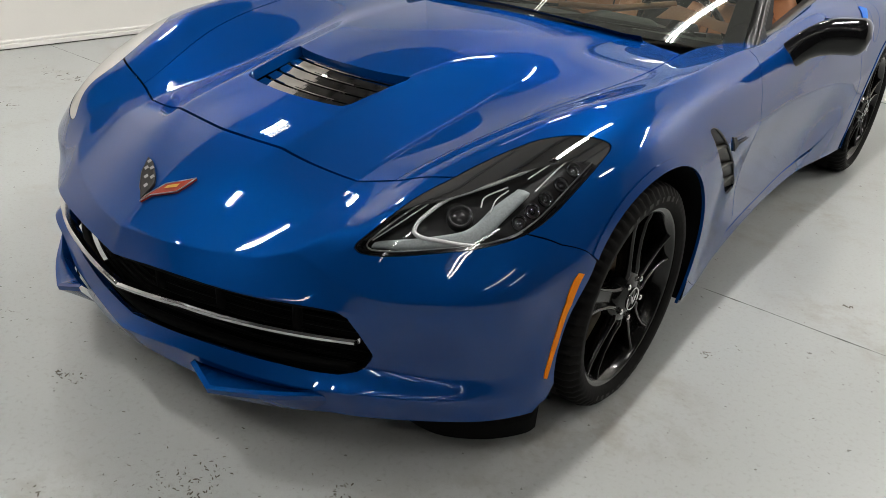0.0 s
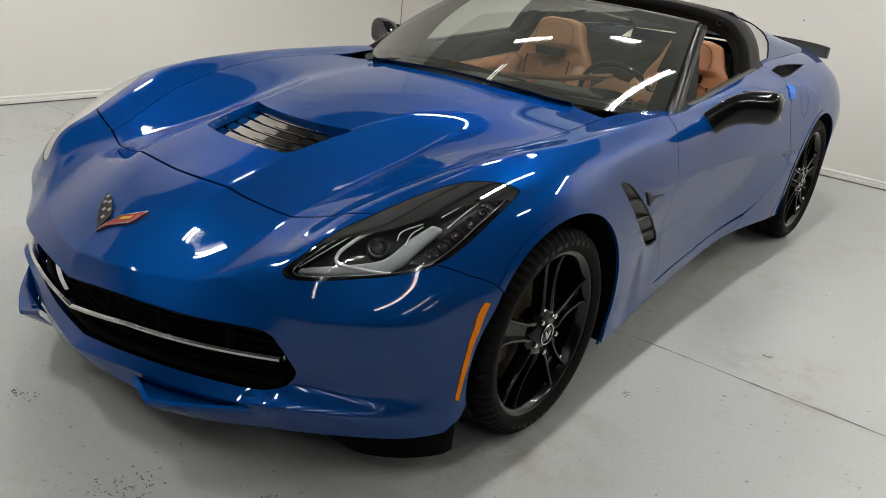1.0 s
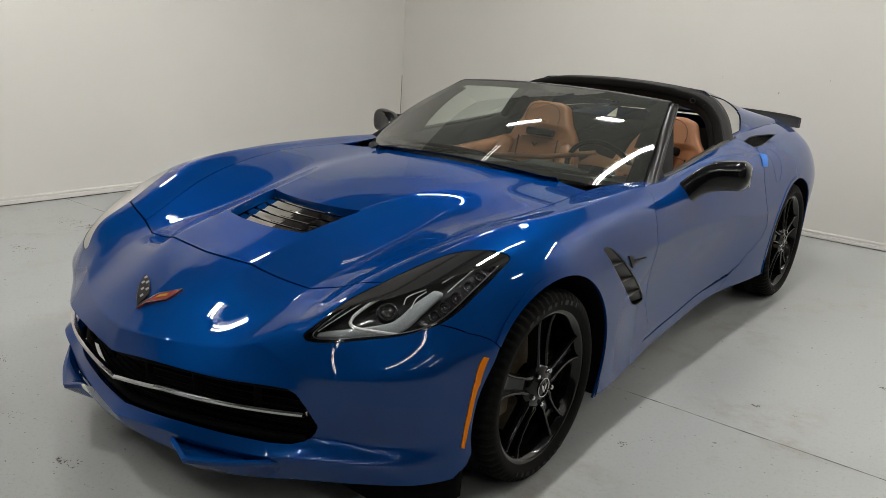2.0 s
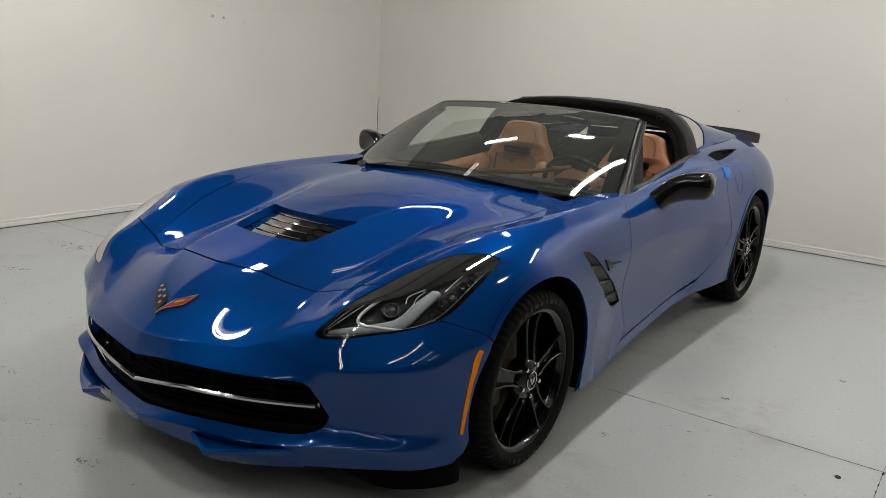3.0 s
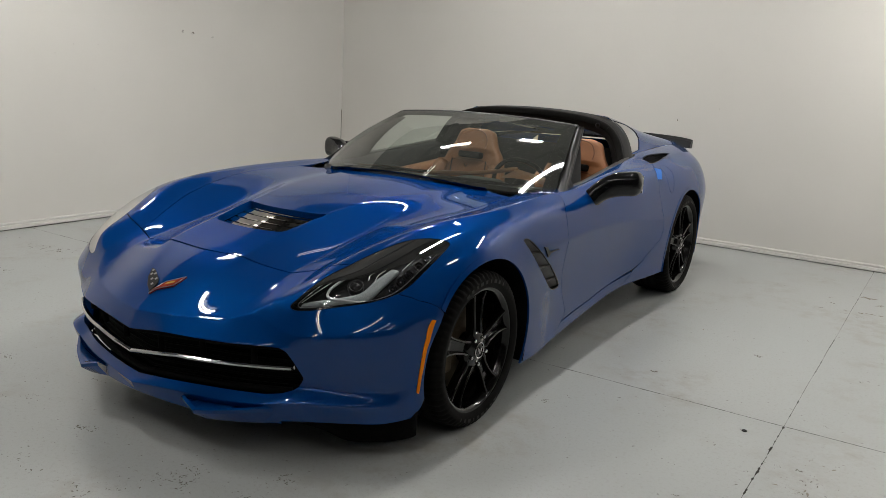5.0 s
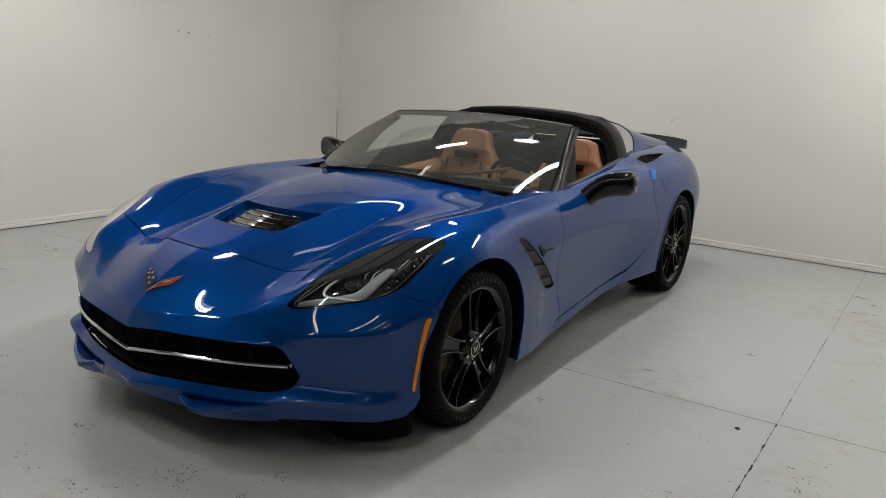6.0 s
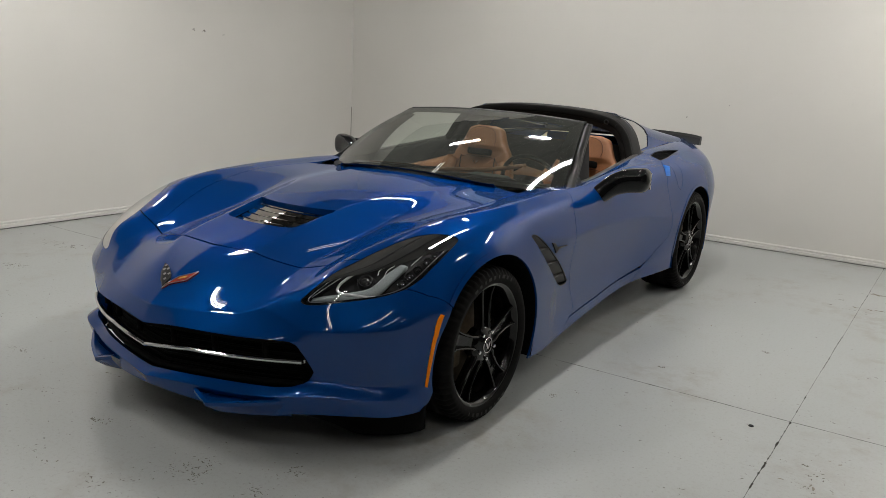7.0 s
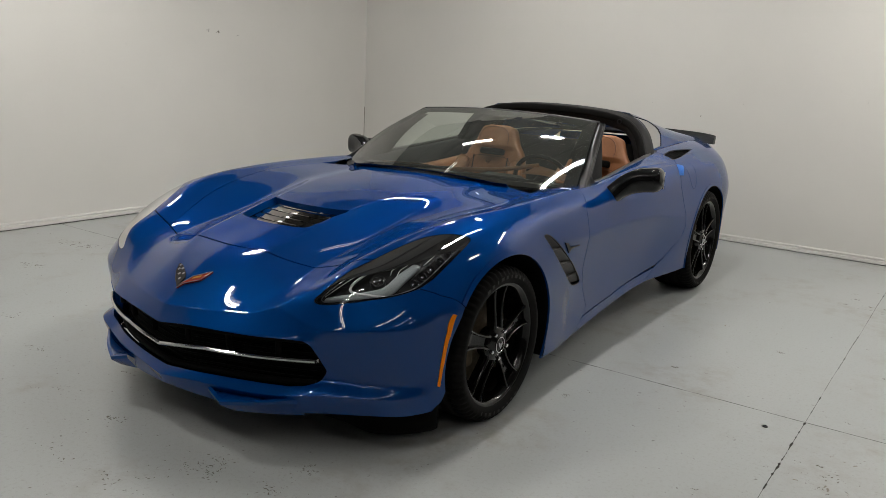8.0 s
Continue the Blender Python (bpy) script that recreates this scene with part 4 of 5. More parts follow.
V, Fc = hoop_mesh(-0.040, 0.115, -0.085, 0.010)
hoop = mesh_object("roof_hoop", V, Fc, CLOTH, car, "black padded hoop behind the seats")
V, Fc = hoop_mesh(-0.062, -0.030, -0.040, 0.004)
mesh_object("weatherstrip", V, Fc, RUBBER, hoop, "black rubber roof seal")
for side in (1, -1):
    for x, y, z in ((0.475, 2.020, 1.118), (0.548, 2.022, 1.098)):
        V, Fc = revolve([(0.016, -0.006), (0.016, 0.004), (0.010, 0.006), (0.008, -0.004), (0.001, -0.004)], 16, "y")
        pin = mesh_object("roof_socket", [(a, -b, c) for a, b, c in V], Fc, SATIN_BLACK, hoop)
        pin.location = (side * x, y, z)

# rear sail panels, quarter glass, hatch
edge_top = hermite([(0.48, 2.150, 1.168), (0.475, 2.40, 1.130), (0.46, 2.80, 1.055), (0.46, 3.30, 0.975)], {}, 10)
edge_low = hermite([(0.668, 2.075, 0.925), (0.645, 2.38, 0.955), (0.615, 2.82, 0.968), (0.58, 3.32, 0.962)], {}, 10)


def sail(a, b, side=1, sink=0.0):
    i = min(int(a * 30), 29)
    t = a * 30 - i
    p = edge_top[i] * (1 - t) + edge_top[i + 1] * t
    q = edge_low[i] * (1 - t) + edge_low[i + 1] * t
    m = p * (1 - b) + q * b + np.array([0.035, 0, 0.028]) * math.sin(math.pi * b) * (1 - 0.6 * a)
    return (m - sink * np.array([0.75, 0, 0.66])) * [side, 1, 1]


def in_quarter_glass(a, b):
    return a > 0.015 and 0.10 < b < 0.93 and a < 0.36 - 0.02 * b - 0.22 * max(0, b - 0.62)


for side in (1, -1):
    V, Fc = border(lambda a, b: sail(a, b, side), 90, 40, lambda a, b: not in_quarter_glass(a, b))
    mesh_object("sail_panel", V, Fc, PAINT, car, "blue painted roof pillar")
    V, Fc = border(lambda a, b: sail(a, b, side, 0.004), 90, 40, lambda a, b: a < 0.40 and 0.06 < b < 0.97)
    mesh_object("quarter_glass", V, Fc, QUARTER_GLASS, car, "tinted rear quarter glass").visible_shadow = False
V, Fc = lattice(lambda a, b: Vector((edge_top[int(round(b * 30))][0] * (2 * a - 1), edge_top[int(round(b * 30))][1], edge_top[int(round(b * 30))][2] + 0.022 * (1 - (2 * a - 1) ** 2))), 20, 30)
mesh_object("rear_hatch", V, Fc, GLOSS_BLACK, car, "dark glass rear hatch")
V, Fc = lattice(lambda a, b: Vector(((0.78 - 0.16 * b) * (2 * a - 1), 3.42 + 0.10 * math.sin(math.pi * b) * 0.6 + 0.05 * (1 - (2 * a - 1) ** 2), 0.25 + 0.68 * b)), 24, 10)
mesh_object("rear_bumper", V, Fc, PAINT, car, "blue rear fascia")
V, Fc = lattice(lambda a, b: Vector(((0.58 - 0.06 * b) * (2 * a - 1), 3.28 + 0.17 * b, 0.962 - 0.006 * b + 0.012 * (1 - (2 * a - 1) ** 2))), 20, 6)
mesh_object("rear_deck", V, Fc, PAINT, car, "blue rear deck")


# spoiler: a blade with a section that leans back
def spoiler_ring(s):
    c = Vector((0.690 * s, 3.44 - 0.14 * abs(s) ** 2.2, 0.950 + 0.008 * (1 - s * s)))
    h = 0.058 * (1 - 0.18 * abs(s) ** 10)
    return [c + Vector((0, -0.035, -0.012)), c + Vector((0, -0.012, h * 0.72)), c + Vector((0, 0.012, h)), c + Vector((0, 0.024, h)), c + Vector((0, 0.030, h * 0.6)), c + Vector((0, 0.022, -0.015))]


rings = [spoiler_ring(s) for s in np.linspace(-1, 1, 41)]
V = [p for r in rings for p in r]
Fc = [(i * 6 + j, i * 6 + (j + 1) % 6, (i + 1) * 6 + (j + 1) % 6, (i + 1) * 6 + j) for i in range(40) for j in range(6)] + [tuple(range(6)), tuple(240 + j for j in range(6))]
mesh_object("rear_spoiler", V, Fc, SATIN_BLACK, car, "black rear spoiler blade", smooth=False)


# ---- mirrors ----
def door_mirror(side):
    """A gloss black shell on a broad swept arm, lofted in one sweep from the foot to a squared-off tip, with its glass behind."""
    path = hermite([(0.800, 1.130, 0.768), (0.832, 1.170, 0.802), (0.874, 1.215, 0.846), (0.925, 1.252, 0.872), (0.985, 1.270, 0.882), (1.048, 1.282, 0.886)], {}, 8)
    k, m = len(path), 24
    V, Fc = [], []
    for i, p in enumerate(path):
        f = i / (k - 1)
        tip = math.sqrt(max(0.0, 1 - max(0.0, (f - 0.86) / 0.14) ** 2.6))
        h, d = (0.036 + 0.027 * min(1, f / 0.62)) * tip, (0.034 + 0.026 * min(1, f / 0.62)) * tip
        lean = max(0.0, 1 - f / 0.72)
        for j in range(m):
            a = 2 * math.pi * j / m
            c, q = math.cos(a), math.sin(a)
            e = 0.72
            c, q = math.copysign(abs(c) ** e, c), math.copysign(abs(q) ** e, q)
            V.append((side * (p[0] - lean * 0.65 * h * q), p[1] + d * c, p[2] + h * q))
    for i in range(k - 1):
        for j in range(m):
            a, b = i * m + j, i * m + (j + 1) % m
            Fc.append((a, b, b + m, a + m))
    Fc += [tuple(range(m)), tuple((k - 1) * m + j for j in range(m))]
    shell = mesh_object("door_mirror", V, Fc, GLOSS_BLACK, car, "gloss black door mirror")
    V, Fc = tube([(side * 0.785, 1.120, 0.745), (side * 0.804, 1.138, 0.772)], 0.042, 14, flat=0.8)
    mesh_object("mirror_foot", V, Fc, SATIN_BLACK, shell)
    box_part("mirror_glass", (min(side * 0.872, side * 1.035), 1.328, 0.835), (max(side * 0.872, side * 1.035), 1.333, 0.922), MIRROR, shell, "", 0.001)
    # corner piece between pillar and door glass
    V = [(side * 0.770, 0.93, 0.838), (side * 0.752, 1.06, 0.900), (side * 0.760, 1.10, 0.852), (side * 0.745, 0.93, 0.838), (side * 0.727, 1.06, 0.900), (side * 0.735, 1.10, 0.852)]
    mesh_object("mirror_sail", V, [(0, 1, 2), (3, 5, 4), (0, 3, 4, 1), (1, 4, 5, 2), (2, 5, 3, 0)], SATIN_BLACK, car, smooth=False)


for side in (1, -1):
    door_mirror(side)
    belt = [on_body(u, 3.0 + 0.02, 0.004, side) for u in np.linspace(9.75, 11.95, 24)]
    V, Fc = tube(belt, 0.013, 8, flat=0.8)
    mesh_object("window_seal", V, Fc, GREY_PLASTIC, car, "grey window sill trim")
    V, Fc = [], []
    for u in np.linspace(9.5, 12.0, 20):
        p = on_body(u, 3.0, 0.006, side)
        V += [p, p + np.array([-side * 0.05, 0, -0.015]), p + np.array([-side * 0.06, 0, -0.25]), p + np.array([-side * 0.05, 0, -0.55])]
    Fc = [(i * 4 + j, i * 4 + j + 1, i * 4 + j + 5, i * 4 + j + 4) for i in range(19) for j in range(3)]
    card = mesh_object("door_card", V, Fc, SATIN_BLACK, car, "black door lining with a tan armrest")
    pts = [on_body(u, 3.0, 0.0, side) + np.array([-side * 0.075, 0, -0.16]) for u in np.linspace(9.8, 11.6, 8)]
    V, Fc = tube(pts, 0.045, 10)
    mesh_object("armrest", V, Fc, TAN, card, "tan leather armrest")


# ---- cabin ----
V, Fc = lattice(lambda a, b: Vector(((0.70 - 0.02 * b) * (2 * a - 1), 0.66 + 0.30 * (2 * a - 1) ** 2 * (1 - b) + 0.55 * b, 0.826 - 0.026 * b + 0.030 * math.sin(math.pi * min(b * 1.2, 1)) - 0.02 * (2 * a - 1) ** 2 - 0.10 * max(0, b - 0.8) / 0.2)), 30, 16)
dash = mesh_object("dashboard", V, Fc, DASH, car, "black dashboard with tan trim")
V, Fc = lattice(lambda a, b: Vector((-0.66 + 0.66 * a, 1.10 + 0.16 * b + 0.015 * math.sin(math.pi * a), 0.822 - 0.14 * b * b + 0.012 * math.sin(math.pi * a))), 16, 6)
mesh_object("dash_pad", V, Fc, TAN, dash, "tan leather dash pad")
pts = hermite([(-0.12, 1.05, 0.834), (0.0, 1.085, 0.842), (0.145, 1.13, 0.852), (0.26, 1.21, 0.872), (0.34, 1.27, 0.886)], {}, 8)
V, Fc = tube(pts, 0.024, 10, flat=0.5)
mesh_object("binnacle_trim", V, Fc, TAN, dash, "tan leather band over the instruments")
brow = [np.array(c) for c in ((0.385, 1.00, 0.866), (0.640, 1.02, 0.852), (0.610, 1.20, 0.858), (0.330, 1.285, 0.884))]
V, Fc = lattice(lambda a, b: Vector((1 - b) * ((1 - a) * brow[0] + a * brow[1]) + b * ((1 - a) * brow[3] + a * brow[2])) + Vector((0, 0, 0.016 * math.sin(math.pi * a) * math.sin(math.pi * min(1, 0.25 + 0.75 * b)))), 12, 10)
mesh_object("dash_brow", V, Fc, TAN, dash, "tan leather pad over the instruments")
bm = bmesh.new()
box(bm, (0.10, 0.92, 0.76), (0.36, 1.12, 0.845), 0.035)
part("binnacle", bm, DASH, dash, "black instrument hood", smooth=True)
V, Fc = lattice(lambda a, b: Vector((0.66 * (2 * a - 1), 1.22, 0.28 + 0.50 * b)), 2, 2)
mesh_object("firewall", V, Fc, CARPET, dash)
sw = new("steering_wheel")
sw.parent = car
sw.matrix_local = Matrix.Translation((0.39, 1.25, 0.785)) @ Matrix.Rotation(math.radians(114), 4, "X")
tagged(sw, "black leather steering wheel")
V, Fc = tube([(0.178 * math.cos(a), 0.178 * math.sin(a) * (0.94 if math.sin(a) < 0 else 1), 0) for a in np.linspace(0, 6.2832, 49)[:-1]], 0.0125, 10, closed=True)
mesh_object("rim", V, Fc, GLOSS_BLACK, sw)
V, Fc = revolve([(0.001, 0.025), (0.05, 0.022), (0.062, 0.008), (0.062, -0.03)], 28, "z")
mesh_object("boss", V, Fc, SATIN_BLACK, sw)
for a in (0.1, math.pi - 0.1, -math.pi / 2):
    V, Fc = tube([(0.05 * math.cos(a), 0.05 * math.sin(a), 0.005), (0.172 * math.cos(a), 0.172 * math.sin(a), 0)], 0.016, 8, flat=0.5)
    mesh_object("spoke", V, Fc, SATIN_METAL, sw)


def seat(cx):
    """A sports seat: shaped backrest with wings and a slot, bolsters, headrest and cushion."""
    prof = [(-0.02, 0.20, 0.07), (0.12, 0.235, 0.085), (0.28, 0.245, 0.085), (0.40, 0.235, 0.075), (0.50, 0.205, 0.065), (0.56, 0.165, 0.06), (0.61, 0.145, 0.055), (0.655, 0.125, 0.05), (0.675, 0.075, 0.035)]
    P = hermite([(w, h, d) for h, w, d in prof], {}, 4)
    V, Fc, m = [], [], 24
    for w, h, d in P:
        for j in range(m):
            a = 2 * math.pi * j / m
            c, q = math.cos(a), math.sin(a)
            c, q = math.copysign(abs(c) ** 0.55, c), math.copysign(abs(q) ** 0.7, q)
            dish = 0.035 * (1 - min(1, abs(c)) ** 2) * (1 if q < 0 else 0) * (1 if h < 0.52 else 0.4)
            V.append((w * c, d * q + dish, h))
    for i in range(len(P) - 1):
        for j in range(m):
            a, b = i * m + j, i * m + (j + 1) % m
            Fc.append((a, b, b + m, a + m))
    Fc += [tuple(range(m))[::-1], tuple((len(P) - 1) * m + j for j in range(m))]
    tilt = Matrix.Translation((cx, 1.83, 0.37)) @ Matrix.Rotation(math.radians(-12), 4, "X")
    back = mesh_object("seat", V, Fc, TAN, car, "tan leather sports seat with black slot and piping")
    back.matrix_local = tilt
    for s in (-1, 1):
        pts = hermite([(s * 0.17, -0.10, 0.05), (s * 0.215, -0.115, 0.18), (s * 0.222, -0.10, 0.32), (s * 0.20, -0.065, 0.44)], {}, 6)
        V, Fc = tube(pts, [0.035 + 0.018 * math.sin(math.pi * i / (len(pts) - 1)) for i in range(len(pts))], 12)
        mesh_object("bolster", V, Fc, TAN, back)
        pts = [(s * 0.13, -0.068, z) for z in np.linspace(0.08, 0.46, 10)]
        V, Fc = tube(pts, 0.004, 6)
        mesh_object("piping", V, Fc, SATIN_BLACK, back)
    box_part("slot", (-0.085, -0.082, 0.475), (0.085, -0.03, 0.515), DARK, back, "black slot under the headrest", 0.012)
    seam = hermite([(-0.105, -0.062, 0.545), (-0.112, -0.062, 0.58), (-0.095, -0.060, 0.630), (-0.05, -0.056, 0.655), (0.05, -0.056, 0.655), (0.095, -0.060, 0.630), (0.112, -0.062, 0.58), (0.105, -0.062, 0.545)], {}, 5)
    V, Fc = tube(seam, 0.003, 6)
    mesh_object("headrest_seam", V, Fc, SEAM, back)
    seam = hermite([(-0.150, -0.060, 0.10), (-0.168, -0.062, 0.26), (-0.162, -0.060, 0.40), (-0.12, -0.062, 0.455), (0, -0.066, 0.462), (0.12, -0.062, 0.455), (0.162, -0.060, 0.40), (0.168, -0.062, 0.26), (0.150, -0.060, 0.10)], {}, 5)
    V, Fc = tube(seam, 0.003, 6)
    mesh_object("back_seam", V, Fc, SEAM, back)
    for s in (-1, 1):
        V = [(0, -0.092, 0.405), (s * 0.016, -0.092, 0.425), (s * 0.020, -0.092, 0.432), (s * 0.004, -0.092, 0.420)]
        mesh_object("seat_badge", V + [(a, b + 0.006, c) for a, b, c in V], [(0, 1, 2, 3), (4, 5, 6, 7), (0, 1, 5, 4), (1, 2, 6, 5), (2, 3, 7, 6), (3, 0, 4, 7)], CHROME, back, smooth=False)
    bm = bmesh.new()
    box(bm, (-0.23, -0.52, -0.06), (0.23, 0.02, 0.07), 0.05)
    c = part("cushion", bm, TAN, back, smooth=True)


seat(0.41)
seat(-0.335)
box_part("tunnel", (-0.13, 1.15, 0.21), (0.13, 2.10, 0.60), SATIN_BLACK, car, "black centre console", 0.03)
box_part("gear_lever", (-0.02, 1.38, 0.60), (0.02, 1.42, 0.74), SATIN_BLACK, car, "", 0.012)
V, Fc = lattice(lambda a, b: Vector((0.66 * (2 * a - 1) * (1 - 0.12 * b), 2.06 + 0.04 * b, 0.20 + 0.78 * b)), 8, 8)
mesh_object("bulkhead", V, Fc, CARPET, car, "black trimmed bulkhead behind the seats")
V, Fc = lattice(lambda a, b: Vector((0.60 * (2 * a - 1), 2.10 + 1.10 * b, 0.80)), 4, 4)
mesh_object("cargo_cover", V, Fc, CARPET, car, "black cargo floor")

# ---- cowl, wipers ----
V, Fc = lattice(lambda a, b: Vector((0.72 * (2 * a - 1), 0.50 + 0.17 * abs(2 * a - 1) + (0.22 + 0.14 * (2 * a - 1) ** 2) * b, 0.832 - 0.035 * abs(2 * a - 1) ** 1.5 - 0.012 * math.sin(math.pi * b))), 30, 6)
mesh_object("cowl", V, Fc, SATIN_BLACK, car, "black plastic cowl under the windscreen")
for base, tip in (((-0.50, 0.70, 0.835), (0.10, 0.72, 0.885)), ((0.10, 0.66, 0.855), (0.60, 0.86, 0.855))):
    p, q = np.array(base), np.array(tip)
    V, Fc = tube([p, p * 0.7 + q * 0.3 + [0, 0, 0.018], p * 0.3 + q * 0.7 + [0, 0, 0.012], q], [0.012, 0.009, 0.006, 0.004], 8)
    arm = mesh_object("wiper_arm", V, Fc, SATIN_BLACK, car, "black wiper arm")
    V, Fc = tube([p + (q - p) * k + np.array([0, 0.012, 0.004]) for k in np.linspace(0.15, 1.05, 8)], 0.006, 6)
    mesh_object("wiper_blade", V, Fc, RUBBER, arm)
V, Fc = tube([(-0.52, 0.70, 0.828), (-0.56, 0.735, 0.838), (-0.60, 0.76, 0.830)], [0.018, 0.026, 0.014], 12, flat=0.7)
mesh_object("wiper_pivot_cap", V, Fc, SATIN_BLACK, car)

# ---- hood vent ----
V, Fc = lattice(lambda a, b: Vector((0.235 * (2 * a - 1), -0.42 + 0.30 * b, 0.640 + 0.075 * b)), 8, 6)
tray = mesh_object("hood_vent", V, Fc, DARK, car, "black louvred hood vent")
for k in range(5):
    y = -0.368 + 0.0445 * k
    half = 0.190 + 0.135 * (y + 0.367)
    V, Fc = [], []
    n = 24
    for i in range(n + 1):
        s = 2 * i / n - 1
        x = half * s
        yy = y + 0.8 * x * x
        zz = 0.7265 + 0.255 * (y + 0.367) - 0.10 * x * x
        for dy, dz in ((-0.005, -0.0150), (-0.004, -0.0125), (-0.001, -0.0110), (0.012, -0.0070), (0.026, -0.0025), (0.027, -0.005), (0.012, -0.0095), (-0.001, -0.0145)):
            V.append((x, yy + dy, zz + dz))
    for i in range(n):
        for j in range(8):
            a, b = i * 8 + j, i * 8 + (j + 1) % 8
            Fc.append((a, b, b + 8, a + 8))
    mesh_object("louvre", V, Fc, VANE, tray, smooth=False)
for s in (-1, -0.34, 0.34, 1):
    V, Fc = tube([(s * 0.185, -0.38 + 0.06 * s * s, 0.695), (s * 0.215, -0.185, 0.745)], 0.005, 6)
    mesh_object("vent_rib", V, Fc, SATIN_BLACK, tray)

# ---- grille ----
def nose_line(x, y0, k, z0, z1):
    return Vector((x, y0 + k * x * x, z0 + (z1 - z0) * min(1, abs(x) / 0.22) ** 0.8))


V, Fc = lattice(lambda a, b: nose_line(0.70 * (2 * a - 1), -0.815, 0.44, 0.20 + 0.29 * b, 0.22 + 0.29 * b), 40, 6)
grille = mesh_object("grille", V, Fc, DARK, car, "black grille with a bright bar")
xs = np.linspace(-0.602, 0.602, 61)
V, Fc = [], []
sec = [(-0.006, -0.007), (-0.011, -0.003), (-0.011, 0.003), (-0.005, 0.007), (0.008, 0.007), (0.008, -0.007)]
for x in xs:
    c = nose_line(x, -0.925, 0.535, 0.350, 0.378)
    V += [c + Vector((0, dy, dz)) for dy, dz in sec]
Fc = [(i * 6 + j, i * 6 + (j + 1) % 6, (i + 1) * 6 + (j + 1) % 6, (i + 1) * 6 + j) for i in range(60) for j in range(6)]
mesh_object("grille_bar", V, Fc, GRILLE_CHROME, grille, "dark chrome grille bar", smooth=False)
for z0, z1, y0, r in ((0.424, 0.444, -0.905, 0.010), (0.262, 0.280, -0.872, 0.012)):
    V, Fc = tube([nose_line(x, y0, 0.53, z0, z1) for x in np.linspace(-0.57, 0.57, 41)], r, 8)
    mesh_object("grille_lip", V, Fc, DARK, grille)
for x in (-0.46, -0.28, -0.10, 0.10, 0.28, 0.46):
    V, Fc = tube([nose_line(x, -0.880, 0.50, 0.36, 0.375), nose_line(x, -0.885, 0.52, 0.43, 0.445)], 0.011, 8, flat=1.0)
    mesh_object("grille_post", V, Fc, DARK, grille)
for k in range(9):
    z = 0.245 + 0.024 * k
    V, Fc = tube([nose_line(x, -0.835, 0.50, z, z + 0.02) for x in np.linspace(-0.62, 0.62, 31)], 0.004, 6)
    mesh_object("grille_slat", V, Fc, DARK, grille)

# ---- chin blades and air deflectors ----
for side in (1, -1):
    A = hermite([(0.240, -0.905, 0.242), (0.33, -0.885, 0.245), (0.43, -0.852, 0.248), (0.555, -0.785, 0.250)], {}, 6)
    B = hermite([(0.243, -0.909, 0.235), (0.325, -0.928, 0.214), (0.433, -0.873, 0.225), (0.560, -0.785, 0.240)], {1: 0.9}, 6)
    V = [p * [side, 1, 1] for i in range(len(A)) for p in (A[i], A[i] + [0, 0.020, -0.022], B[i] + [0, 0.012, 0.004], B[i], B[i] + [0, 0.004, -0.014], B[i] * [1, 1, 0] + [0, 0.045, 0.168])]
    Fc = [(i * 6 + j, i * 6 + j + 1, (i + 1) * 6 + j + 1, (i + 1) * 6 + j) for i in range(len(A) - 1) for j in range(5)]
    mesh_object("chin_blade", V, Fc, PAINT, car, "blue chin spoiler blade", smooth=False)
    V, Fc = [], []
    D = hermite([(0.30, -0.720, 0.072), (0.45, -0.655, 0.055), (0.60, -0.585, 0.03), (0.70, -0.545, 0), (0.80, -0.475, 0), (0.858, -0.385, 0), (0.862, -0.352, 0)], {}, 6)
    for p in D:
        V += [(side * p[0], p[1], 0.20), (side * p[0], p[1] - 0.004, 0.075 + p[2]), (side * (p[0] - 0.012), p[1] + 0.012, 0.075 + p[2]), (side * (p[0] - 0.014), p[1] + 0.014, 0.20)]
    Fc = [(i * 4 + j, i * 4 + (j + 1) % 4, (i + 1) * 4 + (j + 1) % 4, (i + 1) * 4 + j) for i in range(len(D) - 1) for j in range(4)] + [(0, 1, 2, 3), tuple(len(V) - 4 + j for j in range(4))]
    mesh_object("air_deflector", V, Fc, DARK, car, "black rubber air deflector ahead of the wheel")


